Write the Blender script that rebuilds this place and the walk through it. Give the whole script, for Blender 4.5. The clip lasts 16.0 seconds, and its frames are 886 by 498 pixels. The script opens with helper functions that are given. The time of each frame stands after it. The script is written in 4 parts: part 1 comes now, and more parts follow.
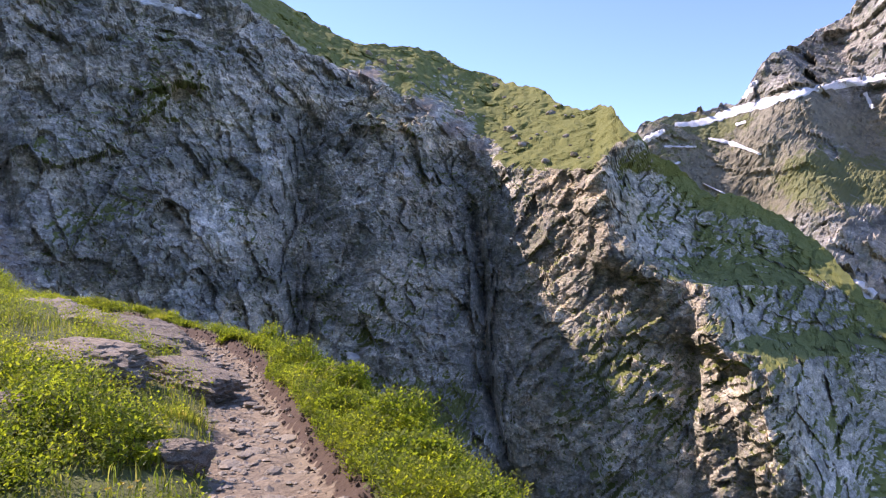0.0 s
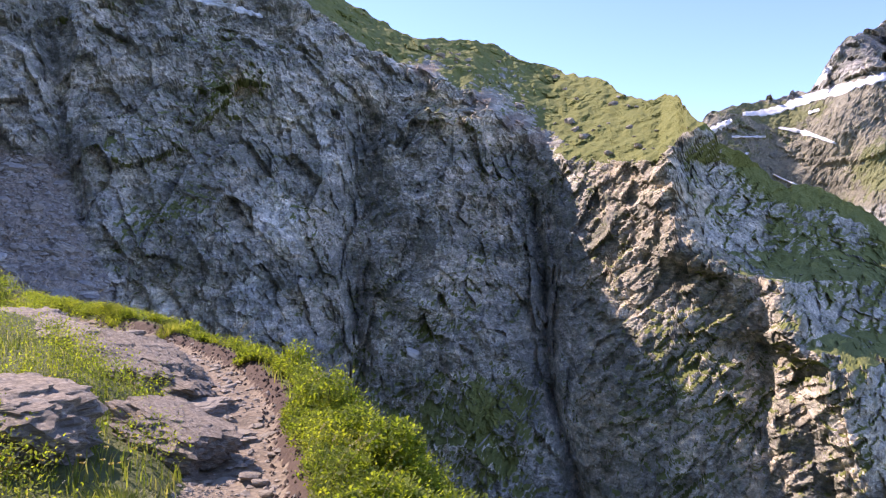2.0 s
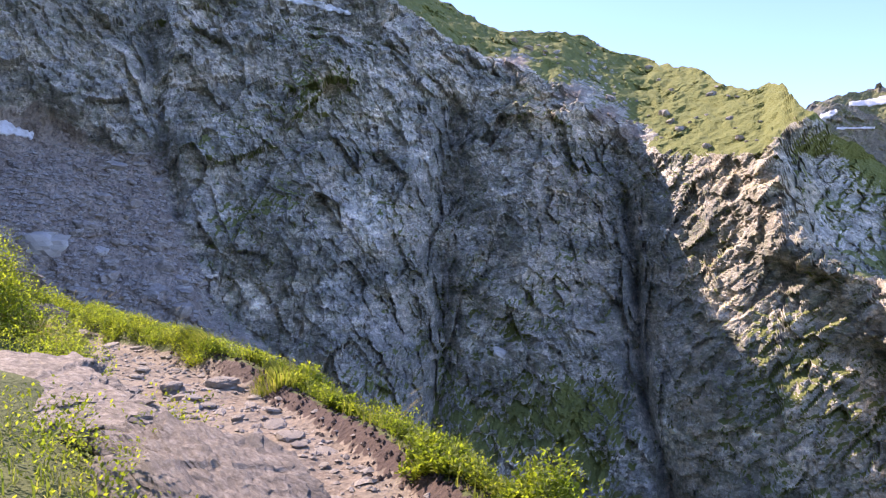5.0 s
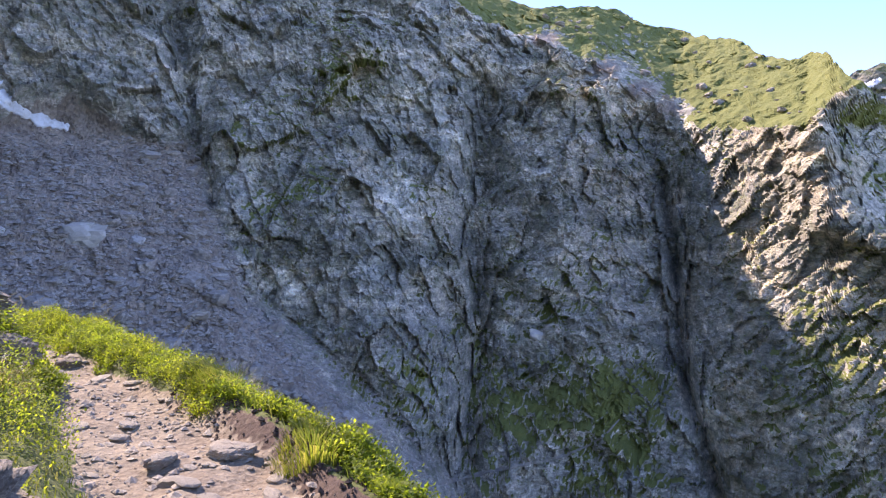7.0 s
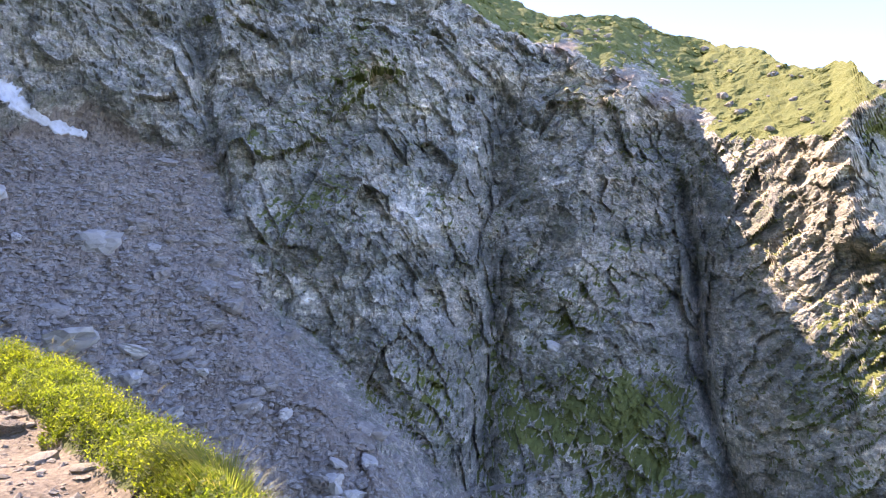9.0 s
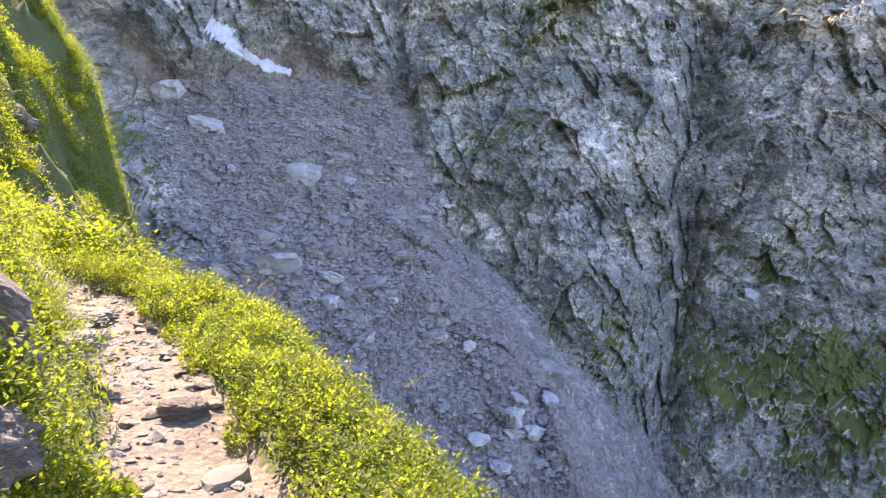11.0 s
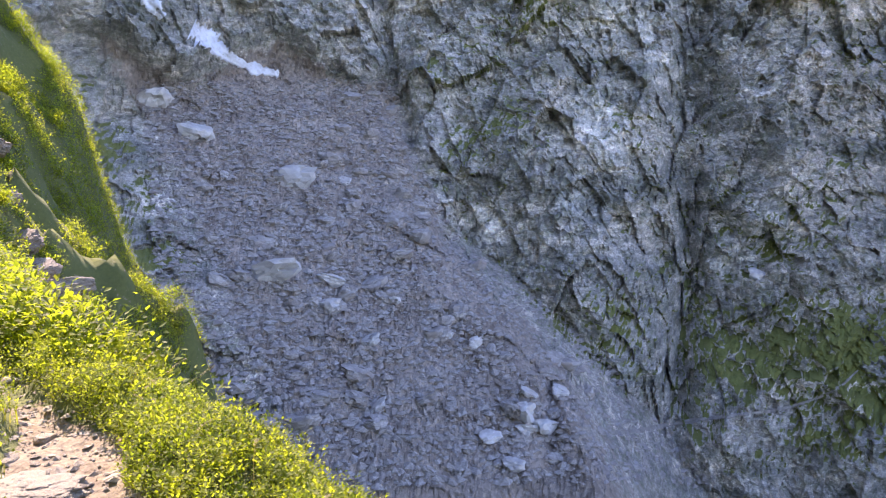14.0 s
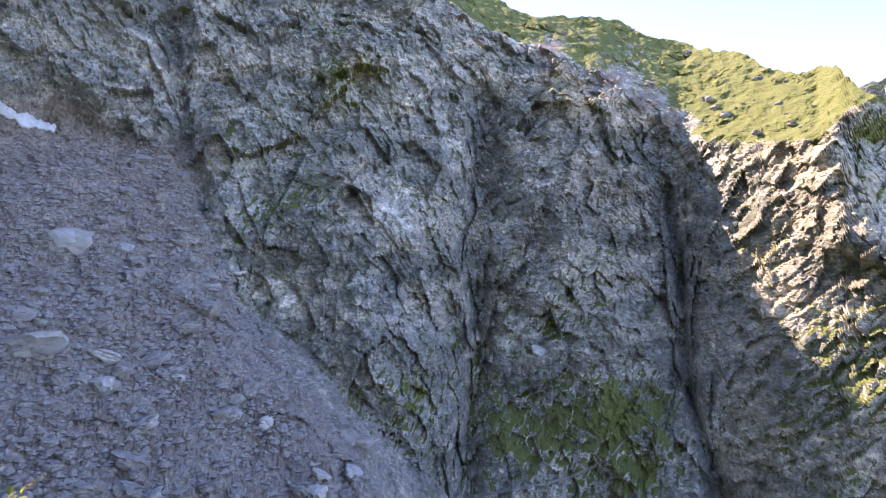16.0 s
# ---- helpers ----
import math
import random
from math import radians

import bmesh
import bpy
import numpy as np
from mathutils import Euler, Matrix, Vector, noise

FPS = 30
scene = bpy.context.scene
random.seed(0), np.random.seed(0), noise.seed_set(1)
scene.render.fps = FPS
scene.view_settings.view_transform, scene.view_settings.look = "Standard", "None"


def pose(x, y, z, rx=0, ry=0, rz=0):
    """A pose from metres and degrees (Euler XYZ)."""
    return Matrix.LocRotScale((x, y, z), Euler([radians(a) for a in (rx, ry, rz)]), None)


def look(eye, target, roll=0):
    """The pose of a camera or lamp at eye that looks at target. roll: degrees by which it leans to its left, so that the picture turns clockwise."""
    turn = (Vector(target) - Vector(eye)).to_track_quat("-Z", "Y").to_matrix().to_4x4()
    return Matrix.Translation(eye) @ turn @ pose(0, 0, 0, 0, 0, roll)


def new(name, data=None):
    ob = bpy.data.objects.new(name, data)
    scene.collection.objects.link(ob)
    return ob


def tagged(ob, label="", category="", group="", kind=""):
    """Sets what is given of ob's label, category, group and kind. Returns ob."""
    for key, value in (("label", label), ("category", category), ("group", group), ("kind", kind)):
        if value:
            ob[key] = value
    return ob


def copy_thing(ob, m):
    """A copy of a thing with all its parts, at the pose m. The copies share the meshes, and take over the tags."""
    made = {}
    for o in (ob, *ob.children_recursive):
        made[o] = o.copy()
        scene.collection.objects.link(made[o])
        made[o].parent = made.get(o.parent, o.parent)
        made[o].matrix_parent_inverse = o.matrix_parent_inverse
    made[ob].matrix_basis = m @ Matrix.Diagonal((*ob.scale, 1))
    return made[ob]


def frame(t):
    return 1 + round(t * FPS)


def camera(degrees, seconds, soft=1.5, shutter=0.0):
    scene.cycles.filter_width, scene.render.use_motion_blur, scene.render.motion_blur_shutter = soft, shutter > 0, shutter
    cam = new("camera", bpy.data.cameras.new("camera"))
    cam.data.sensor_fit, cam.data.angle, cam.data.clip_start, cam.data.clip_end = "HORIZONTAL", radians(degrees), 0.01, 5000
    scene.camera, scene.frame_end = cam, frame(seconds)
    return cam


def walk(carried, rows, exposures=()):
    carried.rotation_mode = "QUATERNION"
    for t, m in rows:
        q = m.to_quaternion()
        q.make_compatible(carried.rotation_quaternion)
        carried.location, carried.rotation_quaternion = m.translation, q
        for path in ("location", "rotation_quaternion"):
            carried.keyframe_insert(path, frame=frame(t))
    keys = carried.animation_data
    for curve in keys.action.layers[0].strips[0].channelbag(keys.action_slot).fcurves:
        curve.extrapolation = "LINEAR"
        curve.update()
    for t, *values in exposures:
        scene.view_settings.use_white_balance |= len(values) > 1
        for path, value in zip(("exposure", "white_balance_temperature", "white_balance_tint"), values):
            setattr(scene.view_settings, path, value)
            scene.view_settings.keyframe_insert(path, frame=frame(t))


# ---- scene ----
from mathutils.bvhtree import BVHTree

cam = camera(62.87, 16.0, 1.2)


def held(x, y, z, yaw, pitch, roll):
    return pose(x, y, z, 0, 0, yaw) @ pose(0, 0, 0, 90 + pitch) @ pose(0, 0, 0, 0, 0, roll)


PATH = [
    (0, held(-0.00, -0.00, 1.45, 0.00, -0.15, 1.07)),
    (0.5, held(0.13, 0.70, 1.42, -0.01, -0.35, 1.00)),
    (1, held(0.15, 1.33, 1.44, 0.62, -0.43, 0.98)),
    (1.5, held(-0.03, 1.96, 1.48, 2.29, -0.40, 0.94)),
    (2, held(-0.21, 2.50, 1.45, 4.68, -0.61, 0.77)),
    (2.5, held(-0.24, 3.23, 1.41, 7.01, -0.53, 0.45)),
    (3, held(-0.43, 3.81, 1.52, 8.64, -0.38, 0.06)),
    (3.2, held(-0.54, 4.03, 1.52, 9.38, -0.35, 0.23)),
    (5.3, held(-2.48, 6.84, 1.44, 11.49, -1.29, 0.99)),
    (5.5, held(-2.60, 7.06, 1.47, 11.81, -1.58, 1.00)),
    (6, held(-2.83, 7.51, 1.51, 12.62, -2.21, 0.81)),
    (6.5, held(-2.93, 8.04, 1.53, 13.28, -2.43, 0.31)),
    (7, held(-3.09, 8.45, 1.58, 13.74, -2.41, -0.26)),
    (7.5, held(-3.36, 8.85, 1.66, 14.02, -2.13, -0.61)),
    (8, held(-3.50, 9.22, 1.62, 14.12, -1.76, -0.58)),
    (8.2, held(-3.52, 9.43, 1.62, 14.09, -1.52, -0.44)),
    (10.3, held(-5.44, 11.95, 1.45, 21.41, -3.74, 1.51)),
    (10.5, held(-5.54, 12.11, 1.40, 23.60, -4.60, 1.32)),
    (11, held(-5.79, 12.37, 1.36, 29.22, -6.75, 0.77)),
    (11.5, held(-6.09, 12.67, 1.42, 33.37, -8.65, -0.27)),
    (12, held(-6.43, 13.04, 1.35, 36.58, -9.14, -0.77)),
    (12.5, held(-6.90, 13.43, 1.50, 39.02, -8.47, -0.80)),
    (13, held(-7.27, 13.65, 1.59, 37.53, -8.22, -1.78)),
    (13.5, held(-7.49, 13.82, 1.63, 33.74, -7.98, -2.59)),
    (14, held(-7.73, 14.05, 1.70, 28.95, -7.27, -2.27)),
    (14.5, held(-8.05, 14.22, 1.67, 23.51, -6.08, -1.15)),
    (15, held(-8.35, 14.37, 1.57, 18.62, -4.39, -0.13)),
    (15.5, held(-8.60, 14.47, 1.52, 15.17, -2.55, 0.38)),
    (16, held(-8.83, 14.61, 1.51, 12.66, -1.52, 0.59)),
]

walk(cam, PATH, [(0, 1.5, 6950, 31), (3, 1.8, 6950, 33), (5.5, 1.95, 6950, 31), (8.2, 2.2, 7200, 30), (10.5, 2.7, 7800, 31), (12.5, 2.4, 7250, 30), (13.5, 2.5, 7400, 31), (14.5, 2.65, 7900, 33), (16, 2.4, 7600, 31)])

# ---- world and sun ----
SUN_AZ, SUN_EL = -60.0, 42.0  # degrees to the right of +y, and up
world = bpy.data.worlds.new("sky")
scene.world = world
world.use_nodes = True
wt = world.node_tree
sky = wt.nodes.new("ShaderNodeTexSky")
sky.sky_type, sky.sun_disc = "NISHITA", False
sky.sun_elevation, sky.sun_rotation = radians(SUN_EL), radians(SUN_AZ)
sky.altitude, sky.air_density, sky.dust_density, sky.ozone_density = 2600, 0.75, 0.02, 6.0
wt.nodes["Background"].inputs[1].default_value = 0.15
wt.links.new(sky.outputs[0], wt.nodes["Background"].inputs[0])
sun_data = bpy.data.lights.new("sun", "SUN")
sun_data.energy, sun_data.angle, sun_data.color = 2.5, radians(0.5), (1.0, 0.955, 0.89)
sun = new("sun", sun_data)
to_sun = Vector((math.sin(radians(SUN_AZ)) * math.cos(radians(SUN_EL)), math.cos(radians(SUN_AZ)) * math.cos(radians(SUN_EL)), math.sin(radians(SUN_EL))))
sun.matrix_world = look(tuple(to_sun * 900), (0, 0, 0))


# ---- noise on arrays ----
def hashed(i, seed):
    """Numbers from 0 to 1 for rows of three integers."""
    i = i.astype(np.int64)
    h = (i[..., 0] * 73856093) ^ (i[..., 1] * 19349663) ^ (i[..., 2] * 83492791) ^ (seed * 2654435761)
    h = (h ^ (h >> 13)) * 1274126177 & 0xFFFFFFFF
    h = (h ^ (h >> 16)) * 2246822519 & 0xFFFFFFFF
    return ((h ^ (h >> 15)) & 0xFFFFFF) / float(0xFFFFFF)


def vnoise(p, seed=0):
    """Smooth noise from -1 to 1 at rows of points."""
    i = np.floor(p)
    f = p - i
    f = f * f * (3 - 2 * f)
    total = 0.0
    for a in (0, 1):
        for b in (0, 1):
            for c in (0, 1):
                w = (f[..., 0] if a else 1 - f[..., 0]) * (f[..., 1] if b else 1 - f[..., 1]) * (f[..., 2] if c else 1 - f[..., 2])
                total = total + w * hashed(i + (a, b, c), seed)
    return total * 2 - 1


def fbm(p, octaves=4, seed=0, gain=0.5):
    total, amp = 0.0, 1.0
    for k in range(octaves):
        total = total + amp * vnoise(p * 2.0**k, seed + k)
        amp *= gain
    return total


def facets(p, seed=0, tilt=1.0):
    """Flat, tilted, randomly raised faces of broken rock, about -1 to 1."""
    i = np.floor(p - 0.5)
    best = np.full(p.shape[:-1], 1e9)
    value = np.zeros(p.shape[:-1])
    for a in (0, 1):
        for b in (0, 1):
            for c in (0, 1):
                j = i + (a, b, c)
                q = j + 0.5 + 0.7 * (np.stack([hashed(j, seed + n) for n in (1, 2, 3)], -1) - 0.5)
                off = p - q
                dist = (off**2).sum(-1)
                n = np.stack([hashed(j, seed + m) for m in (4, 5, 6)], -1) * 2 - 1
                v = (hashed(j, seed + 7) - 0.5) + tilt * (off * n).sum(-1)
                near = dist < best
                best = np.where(near, dist, best)
                value = np.where(near, v, value)
    return value


def smooth(a, b, x):
    t = np.clip((x - a) / (b - a), 0, 1)
    return t * t * (3 - 2 * t)


def mesh_of(name, verts, faces, material, smooth_shade=True, attrs=()):
    """A mesh from arrays: rows of points and rows of three or four corners."""
    me = bpy.data.meshes.new(name)
    verts, faces = np.asarray(verts, np.float32), np.asarray(faces, np.int32)
    k = faces.shape[1]
    me.vertices.add(len(verts))
    me.vertices.foreach_set("co", verts.ravel())
    me.loops.add(faces.size)
    me.loops.foreach_set("vertex_index", faces.ravel())
    me.polygons.add(len(faces))
    me.polygons.foreach_set("loop_start", np.arange(0, faces.size, k, dtype=np.int32))
    me.polygons.foreach_set("loop_total", np.full(len(faces), k, np.int32))
    me.polygons.foreach_set("use_smooth", np.full(len(faces), smooth_shade, bool))
    for key, values in attrs:
        me.attributes.new(key, "FLOAT", "POINT").data.foreach_set("value", np.asarray(values, np.float32).ravel())
    me.update(calc_edges=True)
    me.validate()
    if material:
        me.materials.append(material)
    return me


def grid_faces(n, m):
    a = (np.arange(n - 1)[:, None] * m + np.arange(m - 1)).ravel()
    return np.stack([a, a + m, a + m + 1, a + 1], 1)


# ---- materials ----
def nodes_of(name):
    mat = bpy.data.materials.new(name)
    mat.use_nodes = True
    t = mat.node_tree
    return mat, t, t.nodes["Principled BSDF"]


def node(t, kind, **values):
    n = t.nodes.new(kind)
    for key, v in values.items():
        if key in n.inputs:
            n.inputs[key].default_value = v
    return n


def coords(t, scale=(1, 1, 1), turn=(0, 0, 0)):
    c = t.nodes.new("ShaderNodeTexCoord")
    m = node(t, "ShaderNodeMapping", Scale=scale, Rotation=turn)
    t.links.new(c.outputs["Object"], m.inputs[0])
    return m.outputs[0]


def noisy(t, where, scale, detail=6.0, rough=0.6, distort=0.0):
    n = node(t, "ShaderNodeTexNoise", Scale=scale, Detail=detail, Roughness=rough, Distortion=distort)
    t.links.new(where, n.inputs["Vector"])
    return n.outputs["Fac"]


def ramp(t, fac, stops):
    r = t.nodes.new("ShaderNodeValToRGB")
    while len(r.color_ramp.elements) < len(stops):
        r.color_ramp.elements.new(0.5)
    for e, (at, colour) in zip(r.color_ramp.elements, stops):
        e.position = at
        e.color = (*colour, 1) if len(colour) == 3 else (colour[0],) * 3 + (1,)
    t.links.new(fac, r.inputs[0])
    return r.outputs[0]


def blend(t, fac, a, b, how="MIX"):
    m = t.nodes.new("ShaderNodeMix")
    m.data_type, m.blend_type = "RGBA", how
    for socket, v in ((m.inputs[0], fac), (m.inputs[6], a), (m.inputs[7], b)):
        if hasattr(v, "is_linked"):
            t.links.new(v, socket)
        elif isinstance(v, tuple):
            socket.default_value = (*v, 1)
        else:
            socket.default_value = v
    return m.outputs[2]


def bumped(t, p, height, strength, distance):
    b = node(t, "ShaderNodeBump", Strength=strength, Distance=distance)
    t.links.new(height, b.inputs["Height"])
    t.links.new(b.outputs[0], p.inputs["Normal"])


def masked(t, key, where, scale, lo, hi):
    """An attribute broken up by noise."""
    a = t.nodes.new("ShaderNodeAttribute")
    a.attribute_name = key
    n = noisy(t, where, scale, 8.0, 0.7)
    m = node(t, "ShaderNodeMath")
    m.operation = "ADD"
    t.links.new(a.outputs["Fac"], m.inputs[0])
    t.links.new(n, m.inputs[1])
    return ramp(t, m.outputs[0], [(lo, (0.0,)), (hi, (1.0,))])


def mountain_material(name, dark, mid, light, grain, green_a, green_b, scree_a, scree_b):
    mat, t, p = nodes_of(name)
    strata = coords(t, (1, 1, 2.6), (0.5, 0.35, 0.3))
    plain = coords(t)
    fine = noisy(t, strata, 0.8 / grain, 12, 0.8, 0.15)
    broad = noisy(t, plain, 0.045 / grain, 4, 0.6)
    rock = ramp(t, fine, [(0.36, dark), (0.5, mid), (0.64, light)])
    warm = blend(t, ramp(t, broad, [(0.45, (0.0,)), (0.7, (0.75,))]), rock, (0.40, 0.34, 0.26), "MIX")
    rock = blend(t, 0.5, rock, warm)
    # both masks also carry sunlight painted on the spur's lit side
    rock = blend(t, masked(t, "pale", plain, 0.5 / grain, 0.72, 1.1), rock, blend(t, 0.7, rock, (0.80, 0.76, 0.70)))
    rock = blend(t, masked(t, "rust_and_sun", plain, 0.4 / grain, 0.75, 1.25), rock, blend(t, 0.6, rock, (0.52, 0.42, 0.28)))
    pieces = node(t, "ShaderNodeTexVoronoi", Scale=0.5 / grain)
    t.links.new(strata, pieces.inputs["Vector"])
    crumbs = node(t, "ShaderNodeTexVoronoi", Scale=3.2 / grain)
    t.links.new(plain, crumbs.inputs["Vector"])
    rock = blend(t, 0.6, rock, blend(t, 1.0, rock, ramp(t, pieces.outputs["Color"], [(0.15, (0.5,)), (0.85, (1.35, 1.34, 1.32))]), "MULTIPLY"))
    rock = blend(t, 1.0, rock, ramp(t, noisy(t, strata, 0.11 / grain, 6, 0.6, 0.4), [(0.36, (0.62, 0.64, 0.62)), (0.64, (1.3, 1.28, 1.25))]), "MULTIPLY")
    rock = blend(t, 1.0, rock, ramp(t, noisy(t, strata, 0.035 / grain, 5, 0.55, 0.6), [(0.38, (0.66, 0.69, 0.70)), (0.62, (1.3, 1.27, 1.24))]), "MULTIPLY")
    rock = blend(t, 0.35, rock, blend(t, 1.0, rock, ramp(t, crumbs.outputs["Color"], [(0.2, (0.45,)), (0.8, (1.5, 1.48, 1.45))]), "MULTIPLY"))
    lichen = noisy(t, plain, 0.35 / grain, 8, 0.75)
    rock = blend(t, ramp(t, lichen, [(0.47, (0.0,)), (0.64, (0.6,))]), rock, (0.19, 0.215, 0.105))
    stones = node(t, "ShaderNodeTexVoronoi", Scale=1.3 / grain)
    t.links.new(plain, stones.inputs["Vector"])
    scree = blend(t, ramp(t, noisy(t, coords(t, (1, 1, 0.25)), 0.16 / grain, 8, 0.65), [(0.35, (0.0,)), (0.65, (1.0,))]), scree_a, scree_b)
    scree = blend(t, 0.5, scree, blend(t, 1.0, scree, ramp(t, stones.outputs["Color"], [(0.1, (0.35,)), (0.9, (1.35, 1.33, 1.3))]), "MULTIPLY"))
    ground = blend(t, masked(t, "scree", plain, 0.3 / grain, 0.85, 1.05), rock, scree)
    turf = blend(t, noisy(t, plain, 0.5 / grain, 8, 0.7), green_a, green_b)
    final = blend(t, masked(t, "grass", plain, 0.35 / grain, 0.92, 1.06), ground, turf)
    t.links.new(final, p.inputs["Base Color"])
    p.inputs["Roughness"].default_value = 0.88
    bumped(t, p, blend(t, 0.3, fine, stones.outputs["Distance"]), 0.75, 1.0 * grain)
    return mat


CLIFF = mountain_material("fractured_schist", (0.33, 0.305, 0.27), (0.53, 0.495, 0.445), (0.73, 0.69, 0.63), 1.0, (0.10, 0.14, 0.03), (0.30, 0.29, 0.08), (0.27, 0.215, 0.17), (0.52, 0.435, 0.36))
FAR_ROCK = mountain_material("far_mountain_rock", (0.25, 0.24, 0.225), (0.40, 0.38, 0.355), (0.55, 0.53, 0.49), 5.0, (0.15, 0.17, 0.06), (0.27, 0.265, 0.12), (0.25, 0.23, 0.165), (0.36, 0.33, 0.24))


def soil_material():
    mat, t, p = nodes_of("trail_and_turf")
    c = coords(t)
    fine = noisy(t, c, 22.0, 10, 0.75)
    broad = noisy(t, c, 1.6, 5, 0.6)
    chips = node(t, "ShaderNodeTexVoronoi", Scale=26.0)
    t.links.new(c, chips.inputs["Vector"])
    dirt = ramp(t, fine, [(0.28, (0.10, 0.066, 0.045)), (0.5, (0.25, 0.19, 0.13)), (0.75, (0.42, 0.355, 0.265))])
    dirt = blend(t, ramp(t, broad, [(0.4, (0.0,)), (0.65, (0.6,))]), dirt, (0.33, 0.27, 0.195))
    dirt = blend(t, 0.35, dirt, blend(t, 1.0, dirt, ramp(t, chips.outputs["Color"], [(0.1, (0.4,)), (0.9, (1.5, 1.45, 1.4))]), "MULTIPLY"))
    peat = blend(t, fine, (0.035, 0.022, 0.017), (0.16, 0.10, 0.07))
    ground = blend(t, masked(t, "peat", c, 6.0, 0.9, 1.1), dirt, peat)
    turf = blend(t, noisy(t, c, 9.0, 8, 0.7), (0.05, 0.068, 0.016), (0.17, 0.18, 0.05))
    final = blend(t, masked(t, "grass", c, 5.0, 0.92, 1.06), ground, turf)
    t.links.new(final, p.inputs["Base Color"])
    p.inputs["Roughness"].default_value = 0.92
    bumped(t, p, blend(t, 0.4, fine, chips.outputs["Distance"]), 0.8, 0.03)
    return mat


SOIL = soil_material()


def snow_material():
    mat, t, p = nodes_of("old_snow")
    c = coords(t)
    n = noisy(t, c, 0.6, 8, 0.7)
    t.links.new(ramp(t, n, [(0.3, (0.62, 0.6, 0.57)), (0.55, (0.86, 0.87, 0.9))]), p.inputs["Base Color"])
    p.inputs["Roughness"].default_value = 0.7
    bumped(t, p, n, 0.5, 0.4)
    return mat


SNOW = snow_material()

# ---- the gorge's far side ----
CX, CY = -4.0, 8.0


def along(pairs, x):
    a = np.array(pairs, float)
    return np.interp(x, a[:, 0], a[:, 1])


def crease(az, z, line, width, depth):
    """A gully (depth over 0) or rib along a line of (az, z)."""
    a = np.array(line, float)
    order = np.argsort(a[:, 1])
    off = (az - np.interp(z, a[order, 1], a[order, 0])) * 3.7
    fade = smooth(a[:, 1].min() - 15, a[:, 1].min(), z) * (1 - smooth(a[:, 1].max(), a[:, 1].max() + 15, z))
    return depth * fade * np.exp(-np.abs(off / width) ** 1.4)


FOOT = [(-80, 150), (-60, 165), (-45, 195), (-35, 205), (-28, 213), (-15, 225), (-8, 236), (4, 236), (9, 222), (14, 208), (22, 205), (30, 208), (60, 230)]
EDGE = [(-80, 200), (-22, 200), (-18, 96), (-10, 72), (-1.8, 56), (1.3, 43), (4.6, 31), (8, 28), (13, 25), (15, 36), (17, 34), (18.5, 60), (60, 60)]
CREST = [(-80, 150), (-60, 165), (-45, 172), (-30, 150), (-22, 118), (-16.2, 104), (-13.2, 104), (-10.7, 104), (-9.3, 99), (-8.3, 95), (-5.8, 90), (-1.4, 91), (1.8, 87), (6.7, 74), (9.8, 62), (14.1, 50), (16.2, 40), (17.9, 34), (60, 30)]
RIGHT_CREST = [(16, 9.3), (18.5, 7.2), (19.4, 6.1), (21.8, 4.7), (24, 4.0), (26.5, 2.6), (28.1, 0.8), (31, -1.6), (33.3, -3.2), (45, -8), (60, -12)]  # az, el
ARETE = [(60, 19), (45, 17.5), (34, 15.5), (27, 13.5), (14, 14.4), (0, 16.4), (-5, 18.8), (-8, 21.6), (-21, 23.6), (-26, 27.2), (-46, 28.7), (-59, 30.9), (-90, 33)]  # z, az
SCREE_SIDE = [(40, -33), (6, -31.2), (-20, -28.4), (-45, -20), (-66, -14.5), (-95, -8)]  # z, az


LEFT_SIDE = [(40, -52), (30, -51), (0, -47), (-28, -44), (-50, -38.5), (-75, -35), (-100, -32)]  # z, az


def cliff_depth(az, z):
    """How far the rock stands from the gorge's middle, with the ground cover."""
    side = along(sorted(SCREE_SIDE), z)
    scree = smooth(1.2, -1.2, az - side) * smooth(36, 26, z + 6 * np.sin(az * 0.5)) * smooth(-60, -54, az)
    foot, edge = along(FOOT, az), along(EDGE, az)
    steep = foot + 0.47 * z
    steep = steep + np.where(z > edge, (z - edge) * 1.15, 0)
    screed = 214 + 1.28 * (z - 8) + (az + 28) * 0.9
    d = steep * (1 - scree) + np.minimum(screed, steep + 14) * scree
    arete = along(sorted(ARETE), z)
    d = d + (18 * smooth(0, 2.6, az - arete) + 4.2 * np.maximum(az - arete - 1.5, 0)) * smooth(60, 38, z) - 9 * np.exp(-((az - arete + 1.2) / 2.6) ** 2) * smooth(36, 26, z)
    d = d + crease(az, z, [(-10.0, 40), (-11.0, 2), (-10.7, -36), (-11.6, -58), (-12, -80)], 5, 17)
    d = d + crease(az, z, [(2.4, 30), (4.1, -9), (4.5, -30), (5.0, -47), (7.8, -75)], 7, 12) + crease(az, z, [(3.4, 8), (4.3, -12), (4.5, -30), (5.1, -47), (8.0, -78)], 2.0, 9)
    d = d - crease(az, z, [(-20, 60), (-21, 0), (-17, -40), (-14, -75)], 20, 12)
    d = d - crease(az, z, [(-4, 40), (-3.5, -10), (-1, -75)], 13, 7)
    d = d + crease(az, z, [(-34, 80), (-32.4, 36), (-31.7, 16), (-30.2, -9), (-27.3, -27), (-21, -45)], 3.5, 9)
    d = d + crease(az, z, [(20.5, 0), (21, -40), (22, -80)], 4, 5)
    return d, scree, z - edge, scree * smooth(-4.0, 0.5, az - along(sorted(LEFT_SIDE), z))


